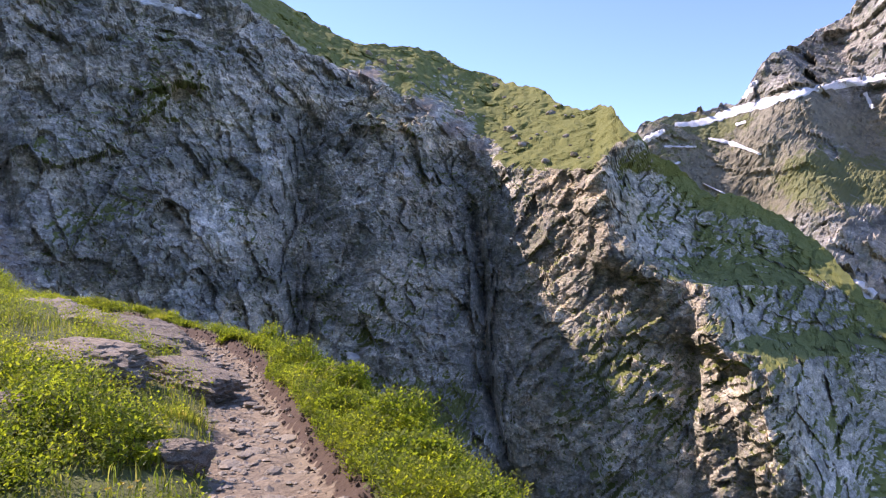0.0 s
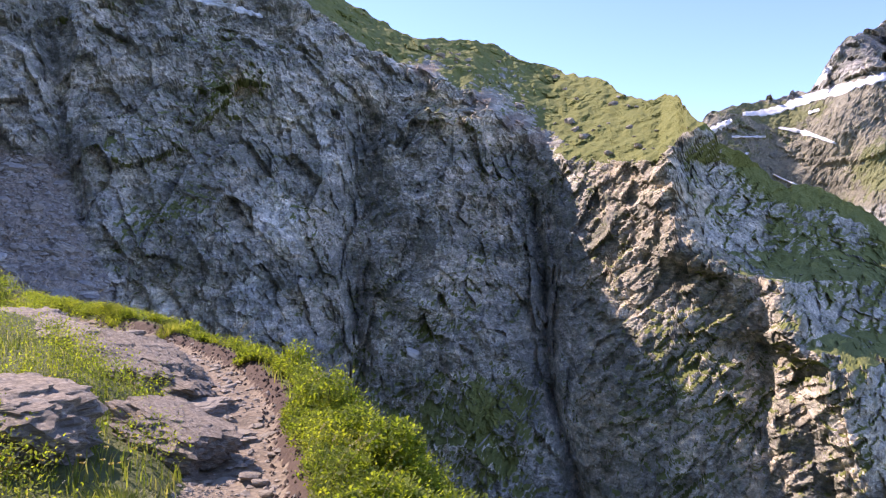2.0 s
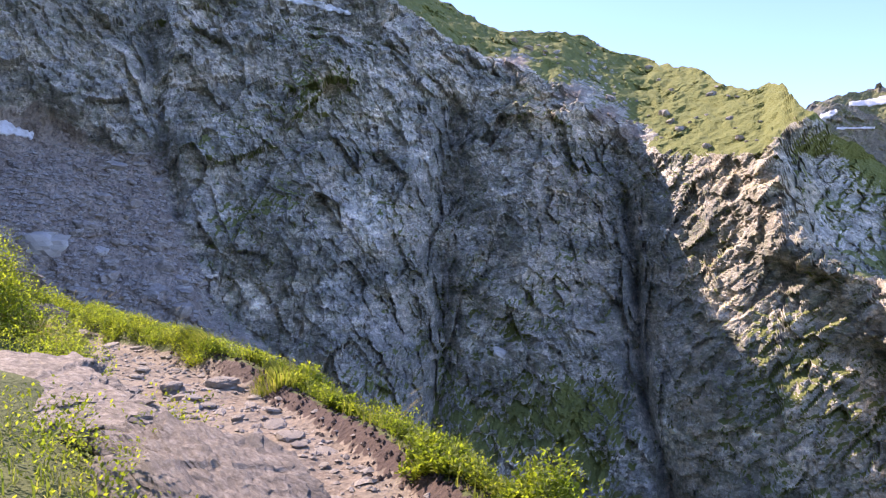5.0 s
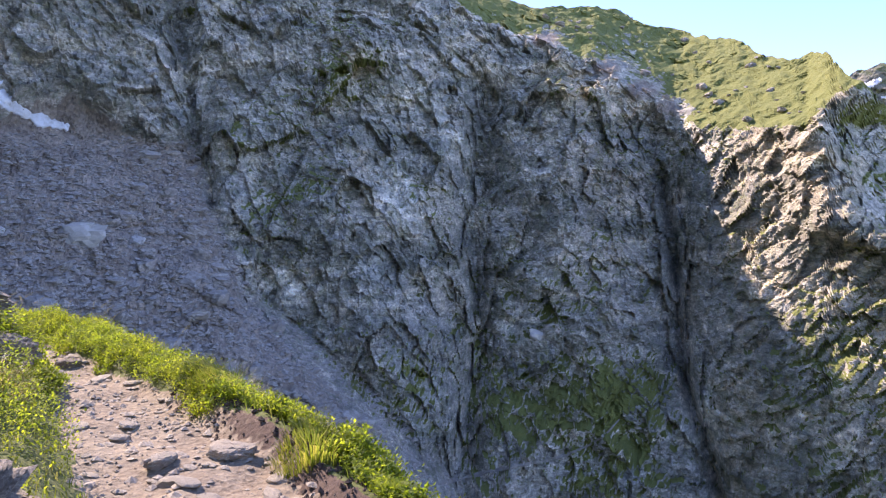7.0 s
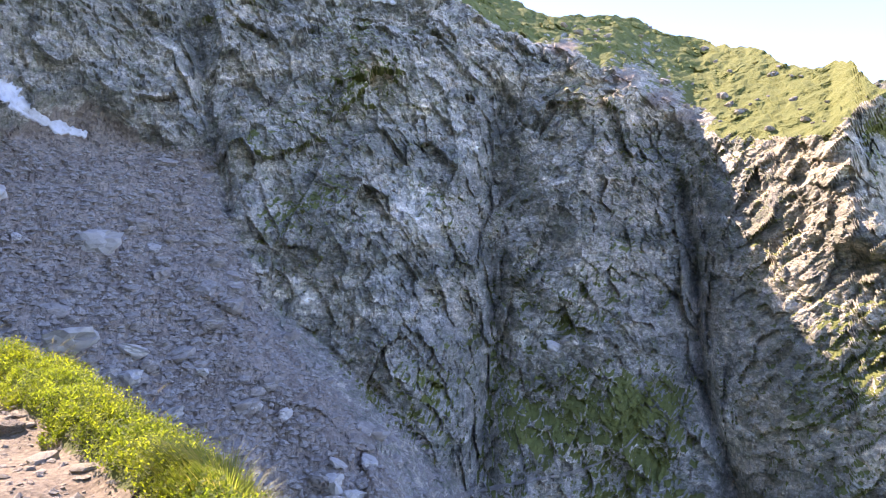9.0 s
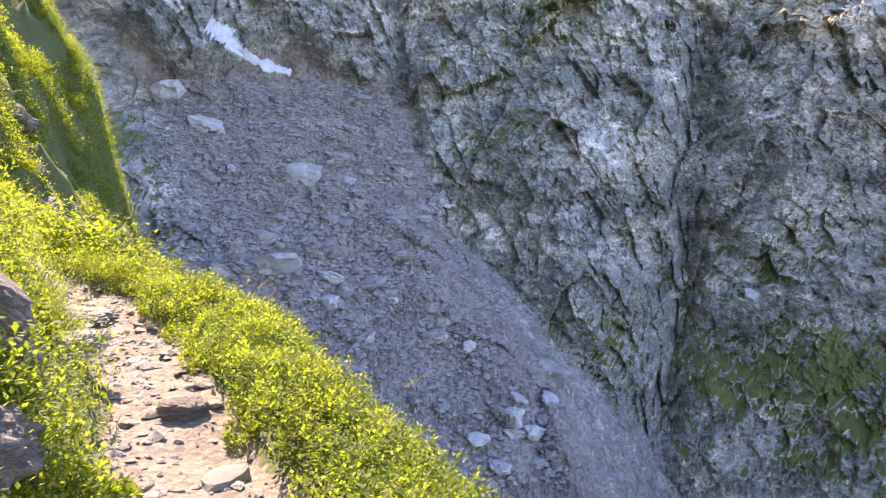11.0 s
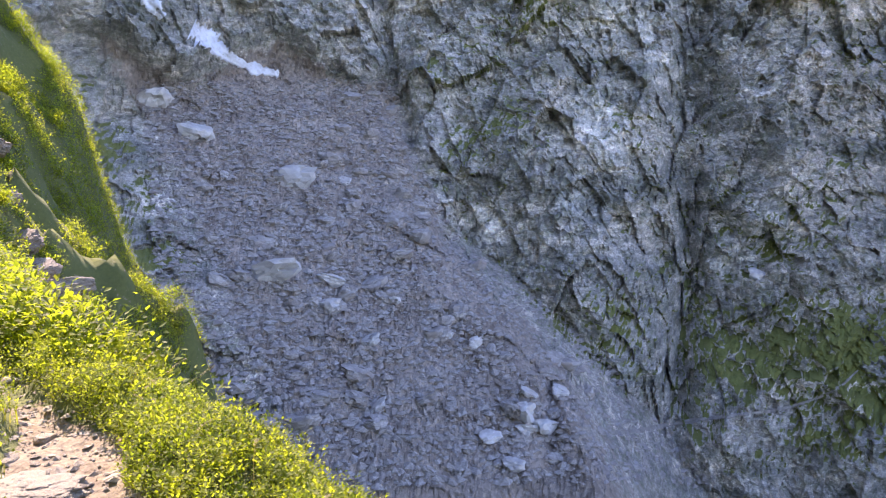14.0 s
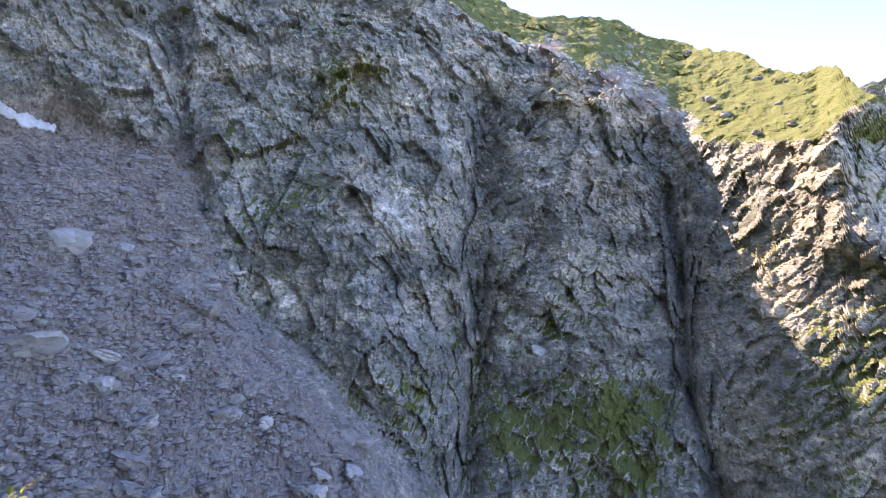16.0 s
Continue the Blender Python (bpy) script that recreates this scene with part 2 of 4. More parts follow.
def relief(p, scree, turf, slabs):
    """Broken, layered rock at four sizes, calmer on scree and turf."""
    q = np.stack([p[..., 0] * 0.8 + p[..., 2] * 0.6, p[..., 1], p[..., 2] * 0.8 - p[..., 0] * 0.6], -1)
    u = np.stack([p[..., 0] * 0.9 - p[..., 2] * 0.43, p[..., 1], p[..., 2] * 0.9 + p[..., 0] * 0.43], -1)
    beds = np.stack([p[..., 0] * 0.74 + p[..., 2] * 0.67, p[..., 1], p[..., 2] * 0.74 - p[..., 0] * 0.67], -1)
    big = fbm(p / 34.0, 3, 11) * 6 + facets(u / (15.0, 15.0, 26.0), 13, 1.3) * 4.5
    mid = facets(q / (5.0, 6.0, 9.0), 20, 1.2) * 2.9
    small = facets(u / (2.1, 2.4, 3.4), 40, 1.4) * 1.1
    tiny = facets(q / (0.9, 0.9, 1.4), 60, 1.4) * 0.6
    layered = facets(beds / (9.0, 8.0, 3.2), 25, 0.9) * 2.6 + facets(beds / (4.0, 4.0, 1.1), 27, 1.0) * 0.9
    mid = mid * (1 - 0.75 * slabs) + layered * slabs
    calm = np.clip(1 - 0.85 * scree - turf * (0.93 - 0.5 * smooth(0.25, 0.5, vnoise(p / 9.0, 15))), 0.07, 1)
    loose = facets(p / 1.1, 80) * 0.6 + facets(p / 3.0, 90) * 0.6 * (vnoise(p / 7.0, 5) > -0.1) + 1.5 * fbm(p / 14.0, 2, 95)
    return big * (1 - 0.7 * scree - 0.85 * turf) * (1 - 0.6 * slabs) + turf * fbm(p / 6.0, 4, 97) * 1.2 + (mid + (small + tiny) * (1 - 0.75 * slabs)) * calm + loose * (scree + 0.4 * turf)


def build_cliff():
    az = np.concatenate([np.arange(-78, -52, 0.3), np.arange(-52, 33, 0.12), np.arange(33, 60, 0.4)])
    v = np.linspace(0, 1, 400)
    A, V = np.meshgrid(az, v, indexing="ij")
    high = np.zeros(len(az)) + 20
    for _ in range(12):
        high = 0.5 * high + 0.5 * (1.5 + np.tan(np.radians(along(RIGHT_CREST, az))) * cliff_depth(az, high)[0])
    k = smooth(16.2, 18.0, az)
    crest = (along(CREST, az) * (1 - k) + high * k)[:, None] + 3.0 * fbm(np.stack([A / 2.2, 0 * A, 0 * A], -1), 4, 3)
    Z = -100 + (crest + 100) * V
    d, sheet, above, scree = cliff_depth(A, Z)
    turf = np.maximum(smooth(-2, 4, above) * smooth(-19, -15, A), 0.75 * smooth(-9, -2, Z - crest) * smooth(17, 19, A))
    rad = np.radians(A)
    p = np.stack([CX + d * np.sin(rad), CY + d * np.cos(rad), Z], -1)
    d = d - relief(p, scree, turf, smooth(4, 9, A)) * (1 - 0.45 * np.clip(sheet - scree, 0, 1)) * (1 - 0.4 * smooth(1, 4, A - along(sorted(ARETE), Z)))
    lift = vnoise(p / 2.5, 77) * 0.8 * V
    p = np.stack([CX + d * np.sin(rad), CY + d * np.cos(rad), Z + lift], -1)
    # turf settles where the rock is flat enough
    du, dv = np.gradient(p, axis=0), np.gradient(p, axis=1)
    n = np.cross(du, dv)
    n /= np.linalg.norm(n, axis=-1, keepdims=True) + 1e-9
    flat = np.abs(n[..., 2])
    wild = fbm(p / 22.0, 3, 200)
    grass = turf * (0.56 + 0.16 * wild) + 0.42 * smooth(0.5, 0.85, flat) * (1 - scree) * (1 - 0.5 * turf) + 0.2 * wild * (1 - turf) - 0.3 * scree
    E = np.degrees(np.arctan2(Z - 1.5, d))

    def spot(places, wa, we):
        return sum(np.exp(-(((A - a) / wa) ** 2) - ((E - e) / we) ** 2) for a, e in places)

    # turf on ledges; right of the arete it also paints the overhung face's shade
    grass = grass + 0.22 * spot([(-6.7, -14.7), (0.4, -12.1), (-20.9, 13.0), (-24.1, 2.3), (-0.3, -19.0), (-7.1, -20.5), (24.5, -8.0), (-2, -16), (-4, -6), (-18, -12), (-28, 8)], 3.4, 3.0) * (0.8 + 0.9 * fbm(p / 7.0, 4, 210)) + 0.2 * (0.8 + 0.7 * fbm(p / 8.0, 3, 220)) * smooth(0, -3, A - along(sorted(LEFT_SIDE), Z)) * smooth(8, -4, E) + 0.12 * smooth(4, 9, A) + 0.27 * smooth(0.5, 2.5, A - along(sorted(ARETE), Z)) * (0.7 + 0.6 * fbm(p / 8.0, 3, 230)) + 0.14 * spot([(-11, -9), (-10.8, -14), (-9.5, -18), (-5, -12), (-1, -14), (3, -10), (-3, -19), (2.5, -17), (-13, 1), (-22.8, 12.8)], 2.2, 4.0)
    # sunlight put into the spur's colour: paler and more ochre left of the arete
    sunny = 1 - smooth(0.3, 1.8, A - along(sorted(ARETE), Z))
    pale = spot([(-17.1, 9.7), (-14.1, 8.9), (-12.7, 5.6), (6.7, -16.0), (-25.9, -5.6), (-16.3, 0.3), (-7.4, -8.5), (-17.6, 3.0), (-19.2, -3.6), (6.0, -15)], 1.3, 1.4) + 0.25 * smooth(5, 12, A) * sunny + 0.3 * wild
    # rusty spots, plus ochre for sun on the spur and its grazing-lit face
    rust_and_sun = spot([(-5.3, 10.9), (-3.6, 9.9), (15.5, 3.0), (17.5, -2.0), (-20, 12)], 1.5, 1.3) + 0.42 * smooth(4, 9, A) * sunny
    gravel = spot([(-1.0, 11.2), (1.5, 9.6), (3.5, 8.0), (-5.5, 13.6)], 1.8, 0.9)
    back = []
    for k in range(1, 9):
        db = d[:, -1] + 9 * k * k
        zb = p[:, -1, 2] - 2.2 * k * k
        back.append(np.stack([CX + db * np.sin(rad[:, -1]), CY + db * np.cos(rad[:, -1]), zb], -1)[:, None])
    P = np.concatenate([p] + back, 1)
    G = np.concatenate([grass] + [grass[:, -1:]] * 8, 1)
    S = np.concatenate([scree * 0.6 + 0.6 * gravel] + [scree[:, -1:] * 0.6] * 8, 1)
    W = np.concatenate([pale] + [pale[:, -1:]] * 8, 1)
    R = np.concatenate([rust_and_sun] + [rust_and_sun[:, -1:]] * 8, 1)
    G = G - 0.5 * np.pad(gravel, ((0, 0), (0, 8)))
    me = mesh_of("cliff", P.reshape(-1, 3), grid_faces(P.shape[0], P.shape[1]), CLIFF, False, (("grass", G), ("scree", S), ("pale", W), ("rust_and_sun", R)))
    ob = tagged(new("cliff", me), "shaded grey schist gorge wall with scree gully and turf ledges", "cliff", kind="structure")
    return ob


cliff = build_cliff()


# ---- the mountain across the valley ----
FAR_CREST = [(5, 60), (12, 105), (14.9, 125), (18.2, 145), (22.4, 168), (23.3, 200), (25.8, 246), (28.6, 294), (31.3, 330), (40, 360), (60, 260)]


def build_far_mountain():
    az, v = np.arange(4, 62, 0.12), np.linspace(0, 1, 150)
    A, V = np.meshgrid(az, v, indexing="ij")
    crest = along(FAR_CREST, A) + 9 * fbm(np.stack([A / 1.5, 0 * A, 0 * A], -1), 4, 33)
    Z = -120 + (crest + 120) * V
    d = 640 + 0.95 * (Z + 40) + 26 * np.sin(A * 0.6 + Z * 0.012)
    rad = np.radians(A)
    p = np.stack([CX + d * np.sin(rad), CY + d * np.cos(rad), Z], -1)
    rocky = smooth(150, 175, Z + 20 * vnoise(p / 60, 4)) + smooth(40, 15, Z + 20 * vnoise(p / 60, 5))
    d = d - 28 * fbm(p / 120, 3, 301) - (facets(p / 40, 310) * 16 + facets(p / 15, 320) * 7) * (0.25 + 0.75 * rocky) - facets(p / 6, 330) * 2.0
    p = np.stack([CX + d * np.sin(rad), CY + d * np.cos(rad), Z], -1)
    grass = 0.42 - 0.3 * rocky + 0.3 * vnoise(p / 70, 9)
    scree = 0.55 - 0.4 * rocky + 0.3 * vnoise(p / 60, 19)
    me = mesh_of("far_mountain", p.reshape(-1, 3), grid_faces(*A.shape), FAR_ROCK, False, (("grass", grass), ("scree", scree)))
    return tagged(new("far_mountain", me), "distant sunlit rocky mountain with snow patches", "mountain", kind="structure")


far_mountain = build_far_mountain()

# ---- the hillside with the trail ----
TRAIL = [(1.0, -40), (0.4, -8), (0.05, 0), (-0.35, 2.2), (-1.0, 4.4), (-1.62, 6.2), (-2.2, 7.8), (-2.85, 9.3), (-4.0, 10.85), (-5.25, 12.0), (-6.6, 13.1), (-7.7, 14.1), (-8.96, 15.0), (-10.1, 15.7), (-11.6, 16.45), (-13.0, 17.1), (-14.4, 17.6), (-16, 18.1), (-19, 19.3), (-24, 22.3), (-30, 26.5), (-36, 30.5), (-44, 34), (-60, 36), (-110, 36)]


def smooth_line(pts, rounds=3):
    a = np.array(pts, float)
    for _ in range(rounds):
        q, r = a[:-1] * 0.75 + a[1:] * 0.25, a[:-1] * 0.25 + a[1:] * 0.75
        a = np.concatenate([a[:1], np.stack([q, r], 1).reshape(-1, 2), a[-1:]])
    return a


LINE = smooth_line(TRAIL, 2)
SEG = np.linalg.norm(np.diff(LINE, axis=0), axis=1)
RUN = np.concatenate([[0], np.cumsum(SEG)])
RUN -= RUN[np.argmin(np.abs(LINE[:, 1]))]


def on_trail(x, y):
    """Signed distance from the trail's middle (downhill side over 0) and the length walked there."""
    best = np.full(x.shape, 1e9)
    side, run = np.zeros(x.shape), np.zeros(x.shape)
    for (ax, ay), (bx, by), length, start in zip(LINE[:-1], LINE[1:], SEG, RUN[:-1]):
        ux, uy = (bx - ax) / length, (by - ay) / length
        k = np.clip((x - ax) * ux + (y - ay) * uy, 0, length)
        ox, oy = x - ax - k * ux, y - ay - k * uy
        dist = np.hypot(ox, oy)
        near = dist < best
        best = np.where(near, dist, best)
        side = np.where(near, np.where(ox * uy - oy * ux > 0, dist, -dist), side)
        run = np.where(near, start + k, run)
    return side, run


UPHILL = [(-40, 0.25), (6, 0.20), (12, 0.25), (15, 0.4), (18, 1.0), (22, 1.35), (28, 1.75), (60, 1.7)]
WIDTH = [(-40, 0.35), (4, 0.32), (8, 0.26), (11, 0.42), (14, 0.5), (16.5, 0.3), (18, 0.22), (20, 0.24), (21.6, 0.22), (22.4, 0.03), (200, 0.02)]


LIP = [(-40, 0.45), (4, 0.68), (7.5, 0.75), (10, 0.34), (12, 0.2), (14, 0.2), (17, 0.36), (20, 0.42), (30, 0.4)]
DIP = [(-40, 0.0), (2, 0.03), (6, 0.17), (9, 0.2), (12, 0.08), (15, 0.0), (200, 0.0)]


SPUR = [(-180, 14), (-90, 14), (-66, 10), (-62.5, 6), (-59, 1), (-55.5, -4), (-50.8, -10.5), (-48, -16), (-44, -26), (-38, -40), (-20, -70), (180, -70)]  # bearing, slope in degrees
HIGH_SPUR = [(-180, 16), (-90, 17), (-70, 16), (-62, 13), (-58.7, 10.5), (-56, 7.5), (-54.6, 3), (-52.8, -5), (-50, -16), (-46, -30), (-20, -70), (180, -70)]


def hill_height(x, y):
    """Height of the hillside, and its trail, peat and turf."""
    s, run = on_trail(x, y)
    p = np.stack([x, y, 0 * x], -1)
    half = along(WIDTH, run) + 0.07 * vnoise(p / 0.5, 501)
    up = np.maximum(-s - half, 0)
    down = np.maximum(s - half, 0)
    rise = along(UPHILL, run)
    z = 0.12 * smooth(0, 0.35, up) + rise * np.maximum(up - 0.15, 0) + 0.25 * fbm(p / 2.6, 3, 510) * smooth(0.2, 1.5, up)
    lip = 0.15 * smooth(0.0, 0.22, down) + 0.05 * vnoise(p / 0.6, 520) * smooth(0, 0.3, down)
    fall = np.maximum(down - along(LIP, run), 0)
    z = z + lip - (1.45 + 0.5 * smooth(22, 30, run)) * fall**2 / (fall + 0.35) - along(DIP, run)
    z = z + (0.9 * fbm(p / 7.0, 3, 530) + 0.5 * facets(p / 2.2, 533) * smooth(16, 24, run)) * smooth(2, 8, np.abs(s))
    crag = np.stack([x, y, z], -1)
    z = z + smooth(24, 32, run) * (1.0 * facets(crag / 3.0, 560) + 0.4 * facets(crag / 1.2, 570))
    # two spurs beyond the trail's bend
    bearing, far = np.degrees(np.arctan2(x + 7, y - 13.5)), np.hypot(x + 7, y - 13.5)
    for table, reach, seed in ((SPUR, 26, 575), (HIGH_SPUR, 38, 585)):
        ridge = 1.5 + reach * np.tan(np.radians(along(table, bearing)))
        spur = ridge - 0.62 * np.maximum(reach - far, 0) - 1.6 * np.maximum(far - reach, 0)
        spur = spur + 1.1 * facets(np.stack([x, y, spur * 0.5], -1) / 2.4, seed) + 0.9 * fbm(p / 2.2, 4, seed + 3) + 0.5 * facets(p / 0.95, seed + 7)
        z = np.where((far > 11) & (bearing < -20) & (bearing > -120), np.maximum(z, spur), z)
    trail = 1 - smooth(-0.05, 0.12, np.maximum(up, down))
    z = z + 0.035 * fbm(p / 0.35, 3, 540) * (0.4 + trail)
    peat = smooth(0.0, 0.08, down) * (1 - smooth(0.3, 0.5, down)) * smooth(0.0, 2, run) * smooth(18, 13, run)
    peat = peat + 0.4 * smooth(0.02, 0.1, up) * (1 - smooth(0.15, 0.35, up))
    turf = np.maximum(smooth(0.0, 0.12, np.maximum(up, down - 0.14 * smooth(17, 14, run))), smooth(22.3, 23.0, run)) * (1 - 0.2 * smooth(24, 30, run))
    z = np.maximum(z, -104 + 2.5 * vnoise(p / 30, 550))
    return z, trail, peat, turf


def spread(lo, hi, low_wide, high_wide, reach):
    """Fine steps between lo and hi, wider ones beside them, growing ones out to the reach."""
    mid = [*np.arange(lo - low_wide, lo, 0.3), *np.arange(lo, hi, 0.075), *np.arange(hi, hi + high_wide, 0.3)]
    out, less, s = [], [], 0.3
    while not out or out[-1] < reach:
        s *= 1.09
        out.append((out[-1] if out else mid[-1]) + s)
        less.append((less[-1] if less else mid[0]) - s)
    return np.array(less[::-1] + mid + out)


def build_ground():
    xs, ys = spread(-16, 2.0, 30, 6, 3500), spread(1.5, 20, 4, 30, 3500)
    X, Y = np.meshgrid(xs, ys, indexing="ij")
    z, trail, peat, turf = hill_height(X, Y)
    me = mesh_of("ground", np.stack([X, Y, z], -1).reshape(-1, 3), grid_faces(*X.shape), SOIL, True, (("grass", turf * 0.75), ("peat", peat * 0.7)))
    return tagged(new("ground", me), "steep alpine hillside with a narrow stony dirt trail", "hillside", kind="structure")


ground = build_ground()


# ---- draping on the gorge wall ----
def tree_of(ob):
    me = ob.data
    v = np.empty(len(me.vertices) * 3, np.float32)
    me.vertices.foreach_get("co", v)
    f = np.empty(len(me.loops), np.int32)
    me.loops.foreach_get("vertex_index", f)
    return BVHTree.FromPolygons(v.reshape(-1, 3).tolist(), f.reshape(-1, 4).tolist())


CENTRE = Vector((CX, CY, 1.5))


def meet(tree, az, el):
    a, e = radians(az), radians(el)
    way = Vector((math.sin(a) * math.cos(e), math.cos(a) * math.cos(e), math.sin(e)))
    place, normal, _, _ = tree.ray_cast(CENTRE, way)
    return place, normal, way


def ribbon(name, tree, line, widths, material, proud, across=5):
    """A sheet laid on the slope along a line of (az, el), its width in degrees."""
    a = smooth_line(line, 2)
    w = np.interp(np.linspace(0, 1, len(a)), np.linspace(0, 1, len(widths)), widths)
    t = np.gradient(a, axis=0)
    t /= np.linalg.norm(t, axis=1, keepdims=True)
    side = np.stack([-t[:, 1], t[:, 0]], 1)
    verts, faces, k, m = [], [], 0, across * 2 + 1
    fine = np.linspace(0, len(a) - 1, max(12, len(a) * 3))
    for n, f in enumerate(fine):
        c = [np.interp(f, range(len(a)), a[:, i]) for i in (0, 1)]
        sd = [np.interp(f, range(len(a)), side[:, i]) for i in (0, 1)]
        wide = np.interp(f, range(len(a)), w) * (0.75 + 0.35 * vnoise(np.array([f * 1.3, c[0] * 3, 7.0]), 900) + 0.2 * vnoise(np.array([f * 4.1, c[1] * 9, 3.0]), 910))
        for j in range(m):
            o = (j / (m - 1) - 0.5) * wide
            hit, _, way = meet(tree, c[0] + sd[0] * o, c[1] + sd[1] * o)
            if hit is None:
                hit = Vector(verts[-1]) if verts else CENTRE + way * 250
                verts.append(hit)
                continue
            edge = 1 - abs(j / (m - 1) - 0.5) * 2
            verts.append(hit - way * (proud * min(1.0, edge * 4) - 0.05) + Vector((0, 0, proud * 0.3)))
    me = mesh_of(name, [tuple(v) for v in verts], grid_faces(len(fine), m), material)
    return new(name, me)


cliff_tree = tree_of(cliff)
far_tree = tree_of(far_mountain)

FAR_SNOW = [
    ([(18.0, 9.5), (20.0, 9.5), (22.1, 10.3), (24.1, 10.7), (25.6, 11.1), (27.5, 11.5), (29.8, 11.8), (33.5, 11.9)], [0.25, 0.6, 0.75, 0.9, 0.7, 0.6, 0.9, 0.8]),
    ([(22.6, 11.3), (23.1, 11.8), (23.7, 12.3)], [0.9, 0.8, 0.3]),
    ([(15.7, 8.3), (16.5, 8.7), (17.3, 9.1)], [0.4, 0.7, 0.3]),
    ([(20.4, 8.4), (22.1, 8.0), (24.1, 7.1)], [0.15, 0.4, 0.15]),
    ([(25.7, 15.1), (27.4, 16.2), (29.0, 17.3)], [0.15, 0.45, 0.5]),
    ([(27.4, 15.4), (27.9, 16.1)], [0.25, 0.2]),
    ([(17.3, 7.9), (19.6, 7.8)], [0.2, 0.2]),
    ([(30.5, 11.0), (31.0, 9.9)], [0.3, 0.35]),
    ([(22.3, 9.3), (23.0, 9.5)], [0.3, 0.25]),
    ([(20.1, 5.1), (21.7, 4.3)], [0.15, 0.15]),
    ([(17.9, 6.5), (18.5, 6.7)], [0.3, 0.2]),
    ([(27.0, 0.2), (28.0, -0.5), (29.5, -1.6), (31.5, -2.9)], [0.2, 0.5, 0.9, 1.0]),
]
for line, widths in FAR_SNOW:
    tagged(ribbon("snow_patch", far_tree, line, widths, SNOW, 2.0), "white summer snow patch on the distant mountain", "snow patch", "snow on the mountain")
for line, widths in (
    ([(-46.4, 9.5), (-45.4, 9.0), (-44.6, 8.0), (-42.8, 6.9), (-40.6, 6.4)], [1.6, 2.0, 1.1, 1.0, 0.6]),
    ([(-51.5, 14.5), (-50.7, 13.2), (-49.2, 11.6), (-48.2, 10.2)], [0.8, 1.2, 1.5, 0.6]),
    ([(-24.0, 17.6), (-21.8, 17.5), (-20.2, 17.2), (-18.4, 16.8)], [0.3, 0.6, 0.6, 0.2]),
):
    tagged(ribbon("snow_patch", cliff_tree, line, widths, SNOW, 0.8, 6), "curved old snow patch lying high in the scree gully", "snow patch", "snow in the gully")


def path_material():
    mat, t, p = nodes_of("far_trail_dirt")
    c = coords(t)
    t.links.new(ramp(t, noisy(t, c, 0.8, 8, 0.7), [(0.3, (0.22, 0.19, 0.16)), (0.7, (0.48, 0.44, 0.39))]), p.inputs["Base Color"])
    p.inputs["Roughness"].default_value = 0.9
    return mat


FAR_DIRT = path_material()
tagged(ribbon("far_trail", cliff_tree, [(-34.5, -20.4), (-28.8, -20.8), (-22.5, -21.2), (-17.9, -20.6), (-14.3, -20.5), (-8.9, -19.2), (-4.5, -18.4), (-1.1, -16.8), (0.3, -15.2)], [0.35, 0.4, 0.42, 0.4, 0.4, 0.35, 0.3, 0.25, 0.15], FAR_DIRT, 0.25, 2), "thin pale footpath crossing the foot of the gorge wall", "path", kind="structure")


# ---- rocks ----
def stone_material(name, dark, mid, light, scale, lichen):
    mat, t, p = nodes_of(name)
    c = coords(t, (1, 1, 2.2), (0.2, 0.1, 0.4))
    fine = noisy(t, c, 9.0 * scale, 12, 0.72, 0.3)
    broad = noisy(t, c, 1.6 * scale, 5, 0.6)
    rock = ramp(t, fine, [(0.28, dark), (0.5, mid), (0.74, light)])
    rock = blend(t, ramp(t, broad, [(0.5, (0.0,)), (0.62, (0.7,))]), rock, lichen)
    info = t.nodes.new("ShaderNodeObjectInfo")
    rock = blend(t, 0.35, rock, blend(t, 1.0, rock, ramp(t, info.outputs["Random"], [(0.0, (0.45, 0.42, 0.40)), (1.0, (1.0, 0.98, 0.95))]), "MULTIPLY"))
    t.links.new(rock, p.inputs["Base Color"])
    p.inputs["Roughness"].default_value = 0.85
    bumped(t, p, blend(t, 0.4, fine, broad), 0.9, 0.06 / scale)
    return mat


BOULDER = stone_material("lichened_boulder", (0.08, 0.06, 0.045), (0.29, 0.235, 0.175), (0.55, 0.48, 0.39), 1.6, (0.13, 0.11, 0.085))
SHARD = stone_material("trail_schist", (0.20, 0.16, 0.12), (0.39, 0.335, 0.265), (0.60, 0.545, 0.465), 4.0, (0.44, 0.365, 0.28))
SCREE_ROCK = stone_material("scree_rock", (0.24, 0.21, 0.185), (0.46, 0.42, 0.38), (0.68, 0.64, 0.59), 0.12, (0.36, 0.31, 0.27))
PALE_ROCK = stone_material("pale_scree_rock", (0.50, 0.47, 0.43), (0.68, 0.65, 0.61), (0.80, 0.775, 0.735), 0.12, (0.66, 0.63, 0.585))
PEAT = stone_material("peat_clod", (0.03, 0.02, 0.015), (0.085, 0.055, 0.04), (0.17, 0.115, 0.085), 5.0, (0.05, 0.033, 0.025))


